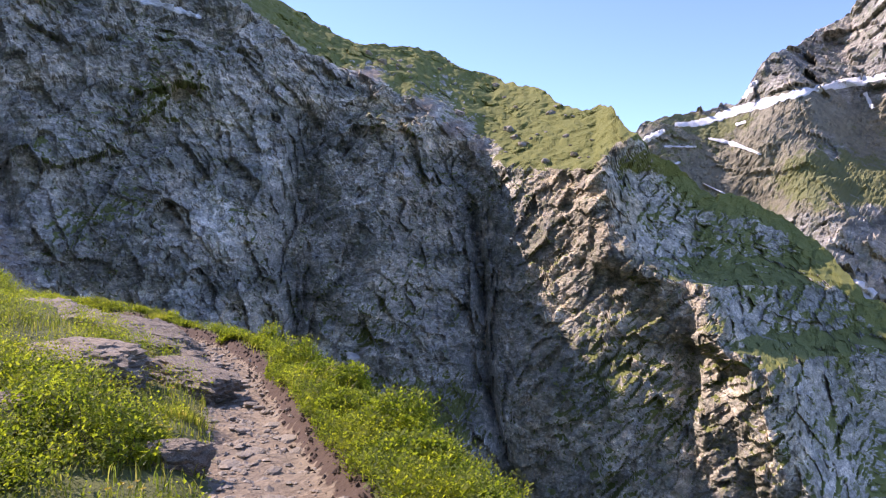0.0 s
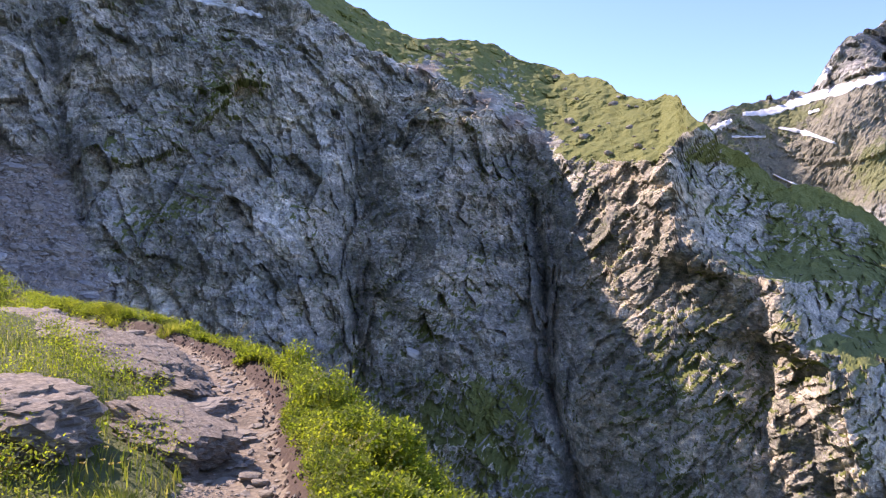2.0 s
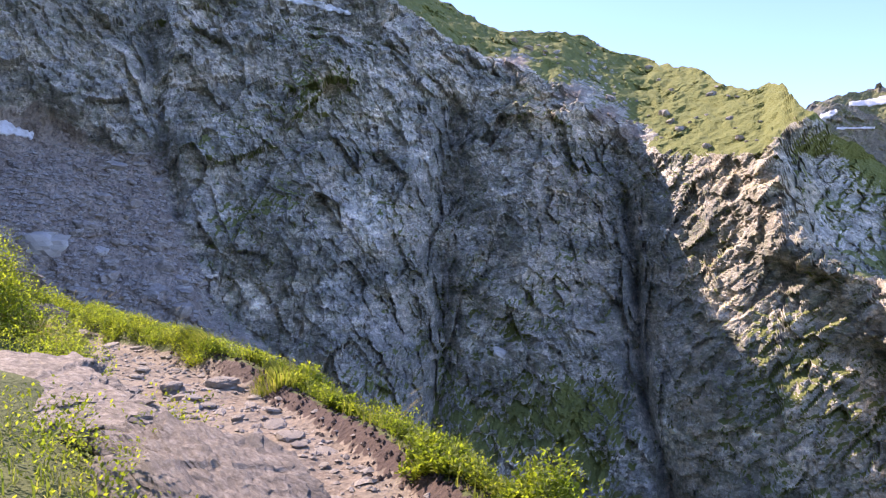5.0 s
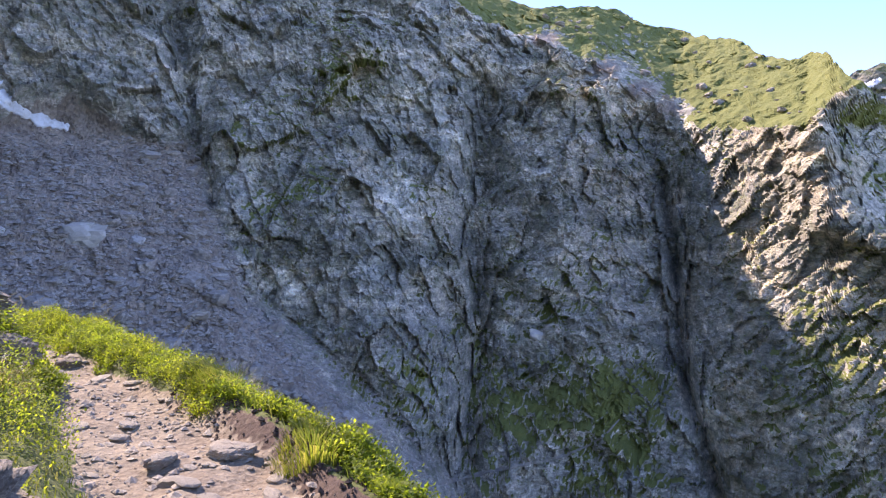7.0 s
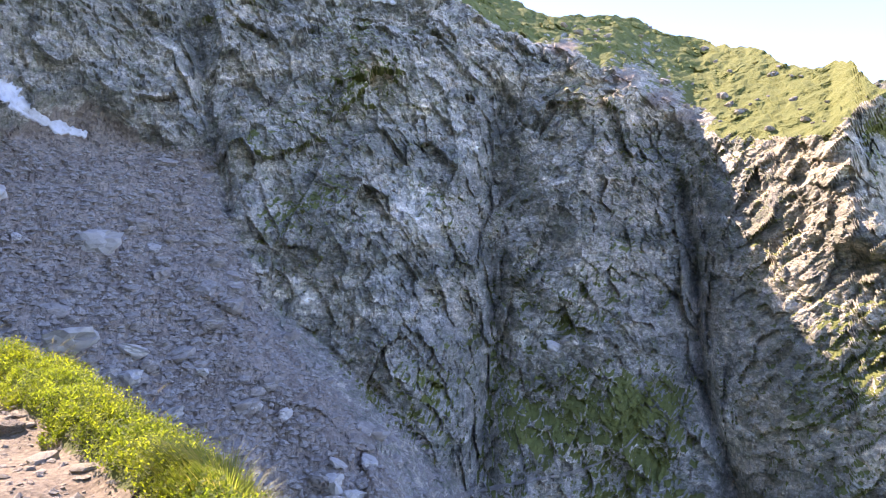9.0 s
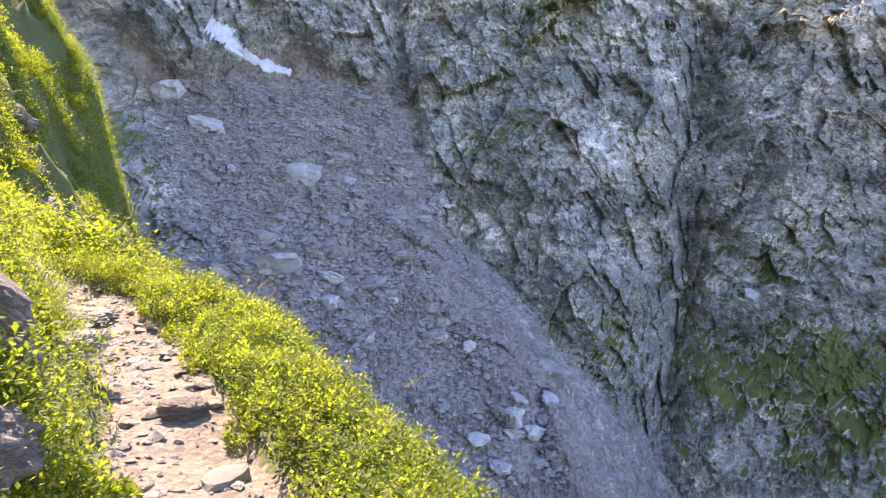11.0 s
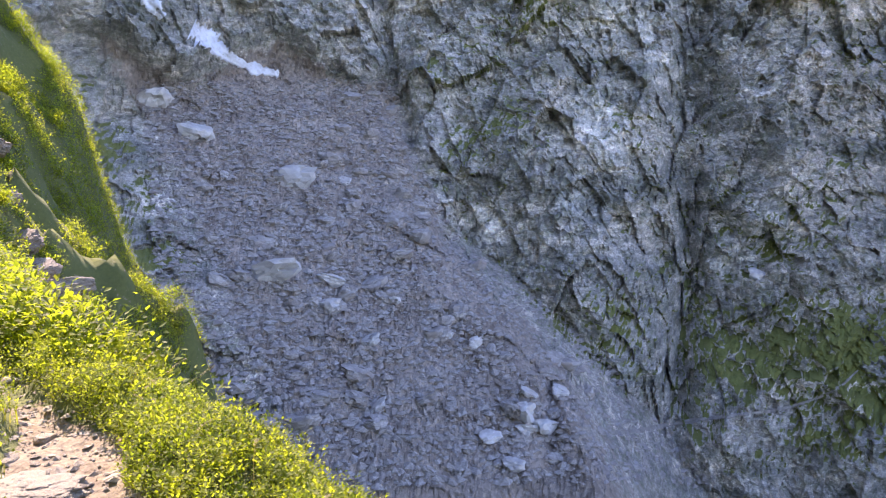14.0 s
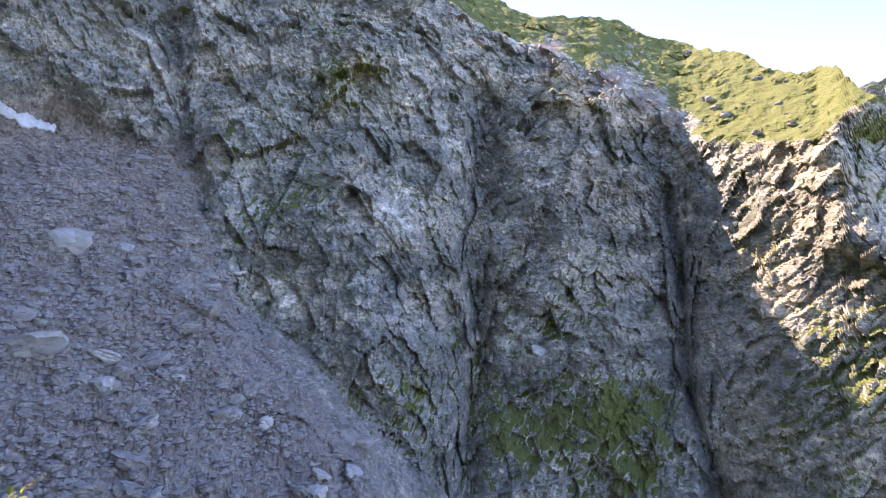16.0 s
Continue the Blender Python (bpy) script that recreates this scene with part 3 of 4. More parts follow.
def rock_mesh(name, seed, material, detail=4, rough=0.32, flat=1.0, grain=1.0):
    """A broken stone about 2 m across before it is scaled."""
    bm = bmesh.new()
    bmesh.ops.create_icosphere(bm, subdivisions=detail, radius=1.0)
    v = np.array([q.co[:] for q in bm.verts])
    shift = np.array([seed * 7.3, seed * 3.1, seed * 5.7])
    k = 1 + rough * facets(v * 0.9 + shift, seed * 10, 0.8) + rough * 0.35 * facets(v * 2.6 * grain + shift, seed * 10 + 300, 0.8)
    if detail > 3:
        k = k + 0.12 * fbm(v * 3.0 + shift, 6, seed, 0.55) + 0.06 * facets(v * (5, 5, 9) + shift, seed + 500) + 0.025 * facets(v * 12 + shift, seed + 600)
    v = v * k[:, None]
    v[:, 2] = np.where(v[:, 2] > flat * 0.7, flat * 0.7 + (v[:, 2] - flat * 0.7) * 0.35, v[:, 2])
    for q, co in zip(bm.verts, v):
        q.co = co
    me = bpy.data.meshes.new(name)
    bm.to_mesh(me)
    bm.free()
    me.materials.append(material)
    return me


def height(x, y):
    return float(hill_height(np.array([float(x)]), np.array([float(y)]))[0][0])


ROCKS = []  # x, y, half length, half width, turn


def off_rocks(x, y):
    free = np.ones(x.shape, bool)
    for rx, ry, a, b, turn in ROCKS:
        c, q = math.cos(radians(turn)), math.sin(radians(turn))
        u, v = (x - rx) * c + (y - ry) * q, (y - ry) * c - (x - rx) * q
        free &= (u / a) ** 2 + (v / b) ** 2 > 0.85
    return free


def rock(name, x, y, size, turn, seed, label, up=0.3, flat=0.6, category="rock", detail=5, tilt=(0, 0), material=None, group=""):
    ob = new(name, rock_mesh(name, seed, material or BOULDER, detail, 0.28, flat))
    ob.matrix_world = pose(x, y, height(x, y) + size[2] * up, tilt[0], tilt[1], turn) @ Matrix.Diagonal((*size, 1))
    ROCKS.append((x, y, size[0], size[1], turn))
    return tagged(ob, label, category, group)


rock("trailside_rock", -5.6, 10.5, (1.1, 0.55, 0.34), -24, 3, "long weathered brown rock slab beside the trail", -0.7, 1.0, detail=6, tilt=(8, 4))
rock("trailside_rock", -3.95, 9.62, (0.95, 0.44, 0.34), -32, 4, "reddish-brown rock slab hemming the narrow trail", 0.1, 1.0, detail=6, tilt=(6, 12))
rock("trailside_rock", -2.72, 7.75, (0.6, 0.34, 0.26), -30, 5, "rounded brown rock at the narrow trail's edge", 0.25, 0.8, tilt=(0, 8))
rock("trailside_rock", -3.5, 7.0, (0.85, 0.5, 0.34), 150, 6, "flat grey rock half sunk in grass", 0.15, 0.7)
rock("trailside_rock", -3.0, 4.6, (0.35, 0.3, 0.22), 50, 7, "grey rock showing between low shrubs", 0.2, 0.8)
rock("trailside_rock", -1.75, 4.75, (0.22, 0.16, 0.15), 10, 8, "small pale rock at the foot of a shrub", 0.3, 0.8)
rock("trailside_rock", -8.25, 13.45, (0.35, 0.25, 0.2), 30, 10, "rounded rock under a shrub by the trail", 0.3, 0.8)
rock("leaning_boulder", -8.95, 13.66, (0.5, 0.22, 0.40), 35, 11, "leaning grey boulder with a flat slanting face", 0.1, 0.9, "boulder", tilt=(0, 30))
rock("flat_trail_stone", -8.79, 14.94, (0.12, 0.09, 0.075), 20, 12, "dark flat stone lying alone on the trail", 0.4, 0.6, "stone")
rock("step_stone", -11.41, 16.13, (0.30, 0.22, 0.11), 35, 13, "broad stone forming a step in the trail", 0.35, 0.55, "stone", material=SHARD)
rock("step_stone", -9.75, 14.9, (0.24, 0.14, 0.11), 60, 14, "pointed grey stone at the trail's uphill edge", 0.35, 0.7, "stone", material=SHARD)
rock("step_stone", -2.45, 8.1, (0.3, 0.2, 0.07), 25, 15, "layered slate step in the narrow trail", 0.5, 0.6, "stone", material=SHARD)
rock("step_stone", -2.95, 9.0, (0.32, 0.2, 0.1), 70, 16, "layered slate step in the narrow trail", 0.5, 0.6, "stone", material=SHARD)
rock("bank_stone", -5.6, 12.75, (0.15, 0.1, 0.08), 20, 17, "pale stone stuck in the dark peat bank", 0.6, 0.7, "stone", material=SHARD)
rock("bank_stone", -5.96, 12.5, (0.1, 0.07, 0.05), 70, 18, "whitish stone lying at the trail's edge", 0.5, 0.7, "stone", material=SHARD)

# outcrops on the steep slope above the trail
for k, (x, y, a) in enumerate([(-17.5, 15.2, 1.3), (-19.5, 14.6, 1.7), (-22, 15.0, 1.2), (-24, 14.0, 1.9), (-27, 16.5, 1.6), (-31, 18.5, 2.0), (-26, 20.5, 1.5)]):
    rock("outcrop", x, y, (a, a * 0.5, a * 0.6), 40 + 13 * k, 30 + k, "dark schist outcrop breaking through the steep turf", 0.15, 0.8, "outcrop", group="outcrops above the trail", tilt=(25, 0))

for k in range(20):
    a, far = radians(-66 + 12.5 * ((k * 0.618) % 1)), 15 + 20 * ((k * 0.381) % 1)
    rock("outcrop", -7 + far * math.sin(a), 13.5 + far * math.cos(a), (0.5 + 0.05 * (k % 7), 0.4, 0.32), 30 + 37 * k, 240 + k, "small grey schist outcrop in the steep turf", 0.1, 0.8, "outcrop", detail=4, tilt=(25, 0), group="outcrops above the trail")

# boulders on the scree
SCREE_KINDS = [rock_mesh("boulder", 50 + k, SCREE_ROCK, 3, 0.5, 0.6) for k in range(7)]
PALE_KINDS = [rock_mesh("boulder", 60 + k, PALE_ROCK, 3, 0.55, 0.55) for k in range(4)]
rng = np.random.default_rng(5)


def scree_boulder(az, el, size, n, label, kinds):
    place, normal, way = meet(cliff_tree, az, el)
    if place is None:
        return
    ob = new("boulder", kinds[n % len(kinds)])
    r = size
    place = place - way * r * 0.35
    ob.matrix_world = pose(*place, *(rng.uniform(-25, 25, 2)), rng.uniform(0, 360)) @ Matrix.Diagonal((r, r * rng.uniform(0.6, 0.9), r * rng.uniform(0.45, 0.75), 1))
    tagged(ob, label, "boulder", "boulders on the scree")


for n, (az, el, size) in enumerate([(-42.0, -7.8, 5.5), (-40.0, -0.9, 4.6), (-46.5, 2.5, 4.2), (-37.5, -8.7, 2.8), (-37.7, -10.6, 3.2), (-34.9, -13.3, 2.6), (-22.9, -17.7, 2.0), (-23.2, -18.9, 3.2), (-21.6, -20.0, 2.5), (-26.9, -13.9, 2.0), (-29.1, -13.4, 1.8), (-20.4, -17.7, 2.0), (-25.9, -20.7, 2.2), (-24.3, -22.6, 2.4), (-49.1, 4.9, 4.6), (-34.6, -18.1, 1.8), (-33.0, -10.6, 1.8), (-44.9, -0.6, 2.0), (-36.3, -1.5, 2.0), (-23.0, -20.2, 2.4), (-5.9, -9.1, 3.2)]):
    scree_boulder(az, el, size, n, "large pale boulder resting on the shaded scree", PALE_KINDS)
for n in range(270):
    el = rng.uniform(-23, 5)
    zed = 205 * math.tan(radians(el))
    right = float(along(sorted(SCREE_SIDE), np.array([zed]))[0])
    az = rng.uniform(-47, right - 0.5)
    scree_boulder(az, el, 0.6 + 2.3 * rng.random() ** 3, n, "grey angular boulder lying on the shaded scree", SCREE_KINDS)


# rocks on the sunlit slope above the gorge
for n in range(62):
    az = rng.uniform(-12, 13)
    low = math.degrees(math.atan2(float(along(EDGE, np.array([az]))[0]) + 3, 250))
    scree_boulder(az, rng.uniform(low, low + 6.5), 0.7 + 1.6 * rng.random() ** 3, n, "weathered rock jutting from the sunlit alpine slope", SCREE_KINDS)


def pebbles(name, places, sizes, material, label, flat=0.5):
    """Many small broken stones in one mesh."""
    g = np.random.default_rng(len(places))
    base = np.array([(1, 0, 0), (0.3, 0.95, 0), (-0.8, 0.6, 0), (-0.8, -0.6, 0), (0.3, -0.95, 0), (0.2, 0.1, 1), (-0.3, 0.2, -0.8)], float)
    tris = np.array([(0, 1, 5), (1, 2, 5), (2, 3, 5), (3, 4, 5), (4, 0, 5), (1, 0, 6), (2, 1, 6), (3, 2, 6), (4, 3, 6), (0, 4, 6)])
    n = len(places)
    v = base[None] * (1 + g.uniform(-0.35, 0.35, (n, 7, 3))) * sizes[:, None, None] * (1, 0.8, flat)
    a = g.uniform(0, 6.28, n)
    c, s2 = np.cos(a)[:, None], np.sin(a)[:, None]
    v = np.stack([v[..., 0] * c - v[..., 1] * s2, v[..., 0] * s2 + v[..., 1] * c, v[..., 2] + v[..., 0] * g.uniform(-0.3, 0.3, (n, 1))], -1) + places[:, None]
    f = (tris[None] + np.arange(n)[:, None, None] * 7).reshape(-1, 3)
    return tagged(new(name, mesh_of(name, v.reshape(-1, 3), f, material, False)), label, kind="stuff")


def scattered(n, box, seed):
    g = np.random.default_rng(seed)
    x, y = g.uniform(box[0], box[1], n), g.uniform(box[2], box[3], n)
    s, run = on_trail(x, y)
    return g, x, y, s, run, along(WIDTH, run)


# loose stones over the scree
spots = []
for n in range(15000):
    el = rng.uniform(-24, 6)
    right = float(along(sorted(SCREE_SIDE), np.array([205 * math.tan(radians(el))]))[0])
    hit, _, _ = meet(cliff_tree, rng.uniform(-50, right), el)
    if hit is not None:
        spots.append(tuple(hit))
spots = np.array(spots)
pebbles("scree_stones", spots, 0.25 + 1.15 * rng.random(len(spots)) ** 3, SCREE_ROCK, "loose grey and brown scree stones", 0.6)

# gravel, trail stones and peat clods
g, x, y, s, run, half = scattered(90000, (-16, 1.5, 0, 19), 21)
keep = (np.abs(s) < half + 0.12) & (g.random(len(x)) < 0.55)
z = hill_height(x[keep], y[keep])[0]
pebbles("gravel", np.stack([x[keep], y[keep], z + 0.004], -1), 0.007 + 0.034 * g.random(keep.sum()) ** 3, SHARD, "fine schist gravel on the trail")
keep = (np.abs(s) < half + 0.08) & (g.random(len(x)) < 0.16)
z = hill_height(x[keep], y[keep])[0]
pebbles("broken_stones", np.stack([x[keep], y[keep], z + 0.006], -1), 0.015 + 0.05 * g.random(keep.sum()) ** 2, SHARD, "broken flat schist stones littering the trail", 0.38)
keep = (s > half - 0.02) & (s < half + 0.26 + 0.16 * (run > 8)) & (run > 1) & (run < 16)
z = hill_height(x[keep], y[keep])[0]
pebbles("peat_clods", np.stack([x[keep], y[keep], z + 0.005], -1), 0.008 + 0.024 * g.random(keep.sum()) ** 2, PEAT, "dark crumbling peat clods on the eroded bank", 0.8)
STONES = [rock_mesh("trail_stone", 70 + k, SHARD, 2, 0.36, 0.6) for k in range(8)]
g, x, y, s, run, half = scattered(4000, (-14, 0.6, 2, 18), 22)
order = np.flatnonzero(np.abs(s) < half + 0.05)[:260]
for n, k in enumerate(order):
    r = 0.026 + 0.085 * g.random() ** 2.4
    ob = new("trail_stone", STONES[n % 8])
    ob.matrix_world = pose(x[k], y[k], height(x[k], y[k]) + r * 0.1, g.uniform(-12, 12), g.uniform(-12, 12), g.uniform(0, 360)) @ Matrix.Diagonal((r, r * g.uniform(0.55, 0.9), r * g.uniform(0.28, 0.5), 1))
    tagged(ob, "flat pale schist stone bedded in the trail", "stone", "stones on the trail")


# ---- plants ----
def leaf_material(name, stops, glow, gloss=0.45):
    mat, t, p = nodes_of(name)
    geo = t.nodes.new("ShaderNodeNewGeometry")
    base = ramp(t, geo.outputs["Random Per Island"], stops)
    c = coords(t)
    patch = noisy(t, c, 1.3, 4, 0.6)
    base = blend(t, ramp(t, patch, [(0.42, (0.0,)), (0.62, (0.6,))]), base, blend(t, 1.0, base, (1.15, 1.0, 0.7), "MULTIPLY"))
    # painted shade between tufts: noise patches darken the leaf colour
    tuft = noisy(t, c, 4.5, 3, 0.55)
    base = blend(t, ramp(t, tuft, [(0.40, (0.75,)), (0.56, (0.0,))]), base, blend(t, 1.0, base, (0.42, 0.52, 0.5), "MULTIPLY"))
    t.links.new(base, p.inputs["Base Color"])
    p.inputs["Roughness"].default_value = gloss
    through_leaf = t.nodes.new("ShaderNodeBsdfTranslucent")
    t.links.new(blend(t, 1.0, base, glow, "MULTIPLY"), through_leaf.inputs["Color"])
    mix = node(t, "ShaderNodeMixShader", Fac=0.6)
    t.links.new(p.outputs[0], mix.inputs[1])
    t.links.new(through_leaf.outputs[0], mix.inputs[2])
    t.links.new(mix.outputs[0], t.nodes["Material Output"].inputs["Surface"])
    return mat


LEAF = leaf_material("bilberry_leaf", [(0.0, (0.13, 0.175, 0.024)), (0.4, (0.175, 0.225, 0.03)), (0.8, (0.22, 0.27, 0.038)), (1.0, (0.255, 0.295, 0.05))], (2.4, 2.3, 1.0), 0.65)
BLADE = leaf_material("grass_blade", [(0.0, (0.12, 0.17, 0.025)), (0.6, (0.22, 0.26, 0.045)), (1.0, (0.38, 0.34, 0.12))], (1.6, 1.6, 1.2))
STRAW = leaf_material("dry_grass", [(0.0, (0.30, 0.26, 0.10)), (0.5, (0.42, 0.36, 0.18)), (1.0, (0.55, 0.48, 0.28))], (1.3, 1.25, 1.1))
ROSE = leaf_material("alpenrose_red", [(0.0, (0.16, 0.16, 0.03)), (0.5, (0.42, 0.16, 0.07)), (1.0, (0.55, 0.13, 0.12))], (1.4, 1.2, 1.1))
YELLOW = leaf_material("yellow_petal", [(0.0, (0.75, 0.5, 0.02)), (1.0, (0.85, 0.62, 0.04))], (1.1, 1.0, 1.0))


def wood_material():
    mat, t, p = nodes_of("woody_twig")
    t.links.new(ramp(t, noisy(t, coords(t), 30.0, 5), [(0.3, (0.05, 0.035, 0.022)), (0.7, (0.15, 0.11, 0.07))]), p.inputs["Base Color"])
    p.inputs["Roughness"].default_value = 0.8
    return mat


TWIG = wood_material()


def leaves_at(base, tall, per, size, seed, wide=0.3):
    """Leafy sprigs: corners and triangles of folded, pointed leaves up each stem."""
    g = np.random.default_rng(seed)
    n = len(base)
    lean = g.normal(0, 0.28, (n, 1, 2))
    k = (np.arange(per)[None] + g.random((n, per))) / per
    k = 0.18 + 0.82 * k**0.75
    ang = g.uniform(0, 6.28, (n, per))
    out = wide * tall[:, None] * (0.25 + 0.75 * g.random((n, per))) * (1.15 - 0.5 * k)
    px = base[:, None, 0] + lean[..., 0] * tall[:, None] * k + out * np.cos(ang)
    py = base[:, None, 1] + lean[..., 1] * tall[:, None] * k + out * np.sin(ang)
    pz = base[:, None, 2] + tall[:, None] * k * (0.9 + 0.2 * g.random((n, per)))
    c = np.stack([px, py, pz], -1).reshape(-1, 3)
    ang = (ang + g.normal(0, 0.6, ang.shape)).ravel()
    rise = g.uniform(-0.2, 1.2, len(c))
    d = np.stack([np.cos(ang) * np.cos(rise), np.sin(ang) * np.cos(rise), np.sin(rise)], -1)
    side = np.stack([-np.sin(ang), np.cos(ang), g.normal(0, 0.25, len(c))], -1)
    nrm = np.cross(d, side)
    L = (np.asarray(size) * np.ones(n))[:, None].repeat(per, 1).ravel() * g.uniform(0.7, 1.25, len(c))
    L = L[:, None]
    v = np.stack([c, c + d * L * 0.5 + side * L * 0.3 + nrm * L * 0.08, c + d * L, c + d * L * 0.5 - side * L * 0.3 + nrm * L * 0.08], 1)
    f = np.array([(0, 1, 2), (0, 2, 3)])[None] + np.arange(len(c))[:, None, None] * 4
    return v.reshape(-1, 3), f.reshape(-1, 3)


def blades_at(base, tall, seed, thick=0.004, bend=0.5):
    """Curved grass blades of three joints."""
    g = np.random.default_rng(seed)
    n = len(base)
    ang = g.uniform(0, 6.28, n)
    d = np.stack([np.cos(ang), np.sin(ang), 0 * ang], -1)
    side = np.stack([-np.sin(ang), np.cos(ang), 0 * ang], -1) * thick * g.uniform(0.7, 1.4, n)[:, None]
    curve = bend * g.uniform(0.2, 1.2, n)[:, None] * tall[:, None]
    up = np.array([0, 0, 1.0]) * tall[:, None]
    v = []
    for k, w in ((0, 1), (0.4, 0.9), (0.75, 0.6)):
        m = base + d * curve * k**2 + up * (k - 0.25 * k**3)
        v += [m - side * w, m + side * w]
    v.append(base + d * curve + up * 0.75)
    v = np.stack(v, 1)
    f = np.array([(0, 1, 3), (0, 3, 2), (2, 3, 5), (2, 5, 4), (4, 5, 6)])[None] + np.arange(n)[:, None, None] * 7
    return v.reshape(-1, 3), f.reshape(-1, 3)


def cover(name, box, count, seed, rule, label, per=14, size=0.024, tall=(0.08, 0.24), blades=False, material=None, wide=0.3, grain=0.8):
    g, x, y, s, run, half = scattered(count, box, seed)
    clump = vnoise(np.stack([x / grain, y / grain, 0 * x], -1), seed)
    keep = rule(g, s, run, half, clump, x, y) & off_rocks(x, y)
    x, y, clump = x[keep], y[keep], clump[keep]
    z = hill_height(x, y)[0]
    base = np.stack([x, y, z - 0.01], -1)
    h = tall[0] + (tall[1] - tall[0]) * np.clip(0.5 + 0.6 * clump + 0.35 * g.normal(0, 0.5, len(x)), 0, 1.2)
    v, f = blades_at(base, h, seed) if blades else leaves_at(base, h, per, size, seed, wide)
    return tagged(new(name, mesh_of(name, v, f, material or (BLADE if blades else LEAF), False)), label, kind="stuff")


FRINGE = (-16.5, 2.0, 1.0, 20.5)
cover("bilberry_fringe", FRINGE, 300000, 31, lambda g, s, run, half, c, x, y: (s > half + np.where(run > 15, 0.05, 0.16) + 0.14 * ((run > 8.5) & (run < 15)) + 0.1 * c) & (s < half + 2.0) & (run < 24) & (g.random(len(s)) < np.where(s < half + 1.2, 0.75, 0.3)), "dense bright green bilberry growing along the drop", 23, 0.026, (0.07, 0.22), grain=0.38)
cover("bilberry_slope", FRINGE, 120000, 32, lambda g, s, run, half, c, x, y: (s < -half - 0.12) & (s > -6.5) & (run > 0) & (c + 0.15 * (run > 13) + 0.12 * g.normal(size=len(s)) > 0.15) & (g.random(len(s)) < 0.5), "low bilberry shrubs covering the uphill bank", 22, 0.026, (0.1, 0.38), grain=0.55)
cover("meadow_grass", FRINGE, 150000, 33, lambda g, s, run, half, c, x, y: (((s < -half - 0.05) & (s > -6)) | ((s > half + 0.2) & (s < half + 2.2))) & (g.random(len(s)) < 0.55), "short mixed alpine grass between the shrubs", tall=(0.05, 0.2), blades=True)
cover("hillside_shrubs", (-46, -13, 10, 46), 230000, 34, lambda g, s, run, half, c, x, y: ((np.abs(s) > 0.35) | (run > 24)) & (run > 18) & (s > -18) & ((s < 1.5) | ((run > 24) & (s < 22))) & (c > -0.2), "low green shrubs on the steep hillside ahead", 9, 0.08, (0.15, 0.6), wide=0.5, grain=1.0)
cover("alpenrose", (-19, -12.5, 15.5, 19.5), 3500, 35, lambda g, s, run, half, c, x, y: (s < -0.35) & (s > -2.2) & (c > 0.25), "reddish alpenrose shrubs above the trail's bend", 12, 0.03, (0.12, 0.3), material=ROSE, grain=0.9)


def part(name, verts, faces, material, parent, label=""):
    ob = new(name, mesh_of(name, verts, faces, material, False))
    ob.parent = parent
    return tagged(ob, label)


def shrub(x, y, radius, tall, seed, label, size=0.033):
    """A bilberry shrub: a mound of leafy sprigs over thin twigs."""
    root = new("bilberry_shrub")
    root.matrix_world = pose(x, y, height(x, y))
    g = np.random.default_rng(seed)
    n = int(520 * radius**2 + 160)
    a, q = g.uniform(0, 6.28, n), np.sqrt(g.random(n))
    bx, by = radius * q * np.cos(a), radius * q * np.sin(a)
    gz = hill_height(x + bx, y + by)[0] - height(x, y)
    lump = 1 + 0.3 * vnoise(np.stack([bx / 0.25, by / 0.25, 0 * bx + seed], -1), seed)
    top = tall * np.clip(1 - q**2.2, 0.12, 1) * lump
    layers_v, layers_f, count = [], [], 0
    for low, high in ((0.0, 0.45), (0.4, 1.0)):
        v, f = leaves_at(np.stack([bx, by, gz + top * low], -1), np.maximum(top * (high - low), 0.08), 15, size, seed + int(low * 10), 0.28)
        layers_v.append(v)
        layers_f.append(f + count)
        count += len(v)
    part("leaves", np.concatenate(layers_v), np.concatenate(layers_f), LEAF, root, "small glossy yellow-green leaves")["kind"] = "stuff"
    m = n // 3
    v, f = blades_at(np.stack([bx[:m], by[:m], gz[:m] - 0.02], -1), top[:m] * 0.95, seed + 5, 0.004, 0.25)
    part("twigs", v, f, TWIG, root, "thin brown woody twigs")["kind"] = "stuff"
    return tagged(root, label, "shrub", "bilberry shrubs by the trail")


for k, (x, y, r, h) in enumerate([(-2.35, 4.75, 0.62, 0.42), (-3.3, 5.3, 0.8, 0.42), (-2.7, 3.9, 0.5, 0.3), (-3.0, 11.0, 0.38, 0.2), (-9.5, 13.95, 0.6, 0.5), (-10.1, 14.6, 0.5, 0.42), (-8.25, 13.75, 0.36, 0.55), (-8.55, 13.25, 0.5, 0.75), (-10.7, 14.65, 0.6, 0.6), (-11.5, 15.1, 0.65, 0.62), (-12.4, 15.5, 0.6, 0.5), (-11.2, 14.0, 0.8, 0.6), (-13.3, 16.35, 0.42, 0.38), (-14.4, 16.8, 0.5, 0.4), (-7.9, 12.6, 0.5, 0.5)]):
    shrub(x, y, r, h, 400 + k, "rounded bilberry shrub with sunlit yellow-green leaves")


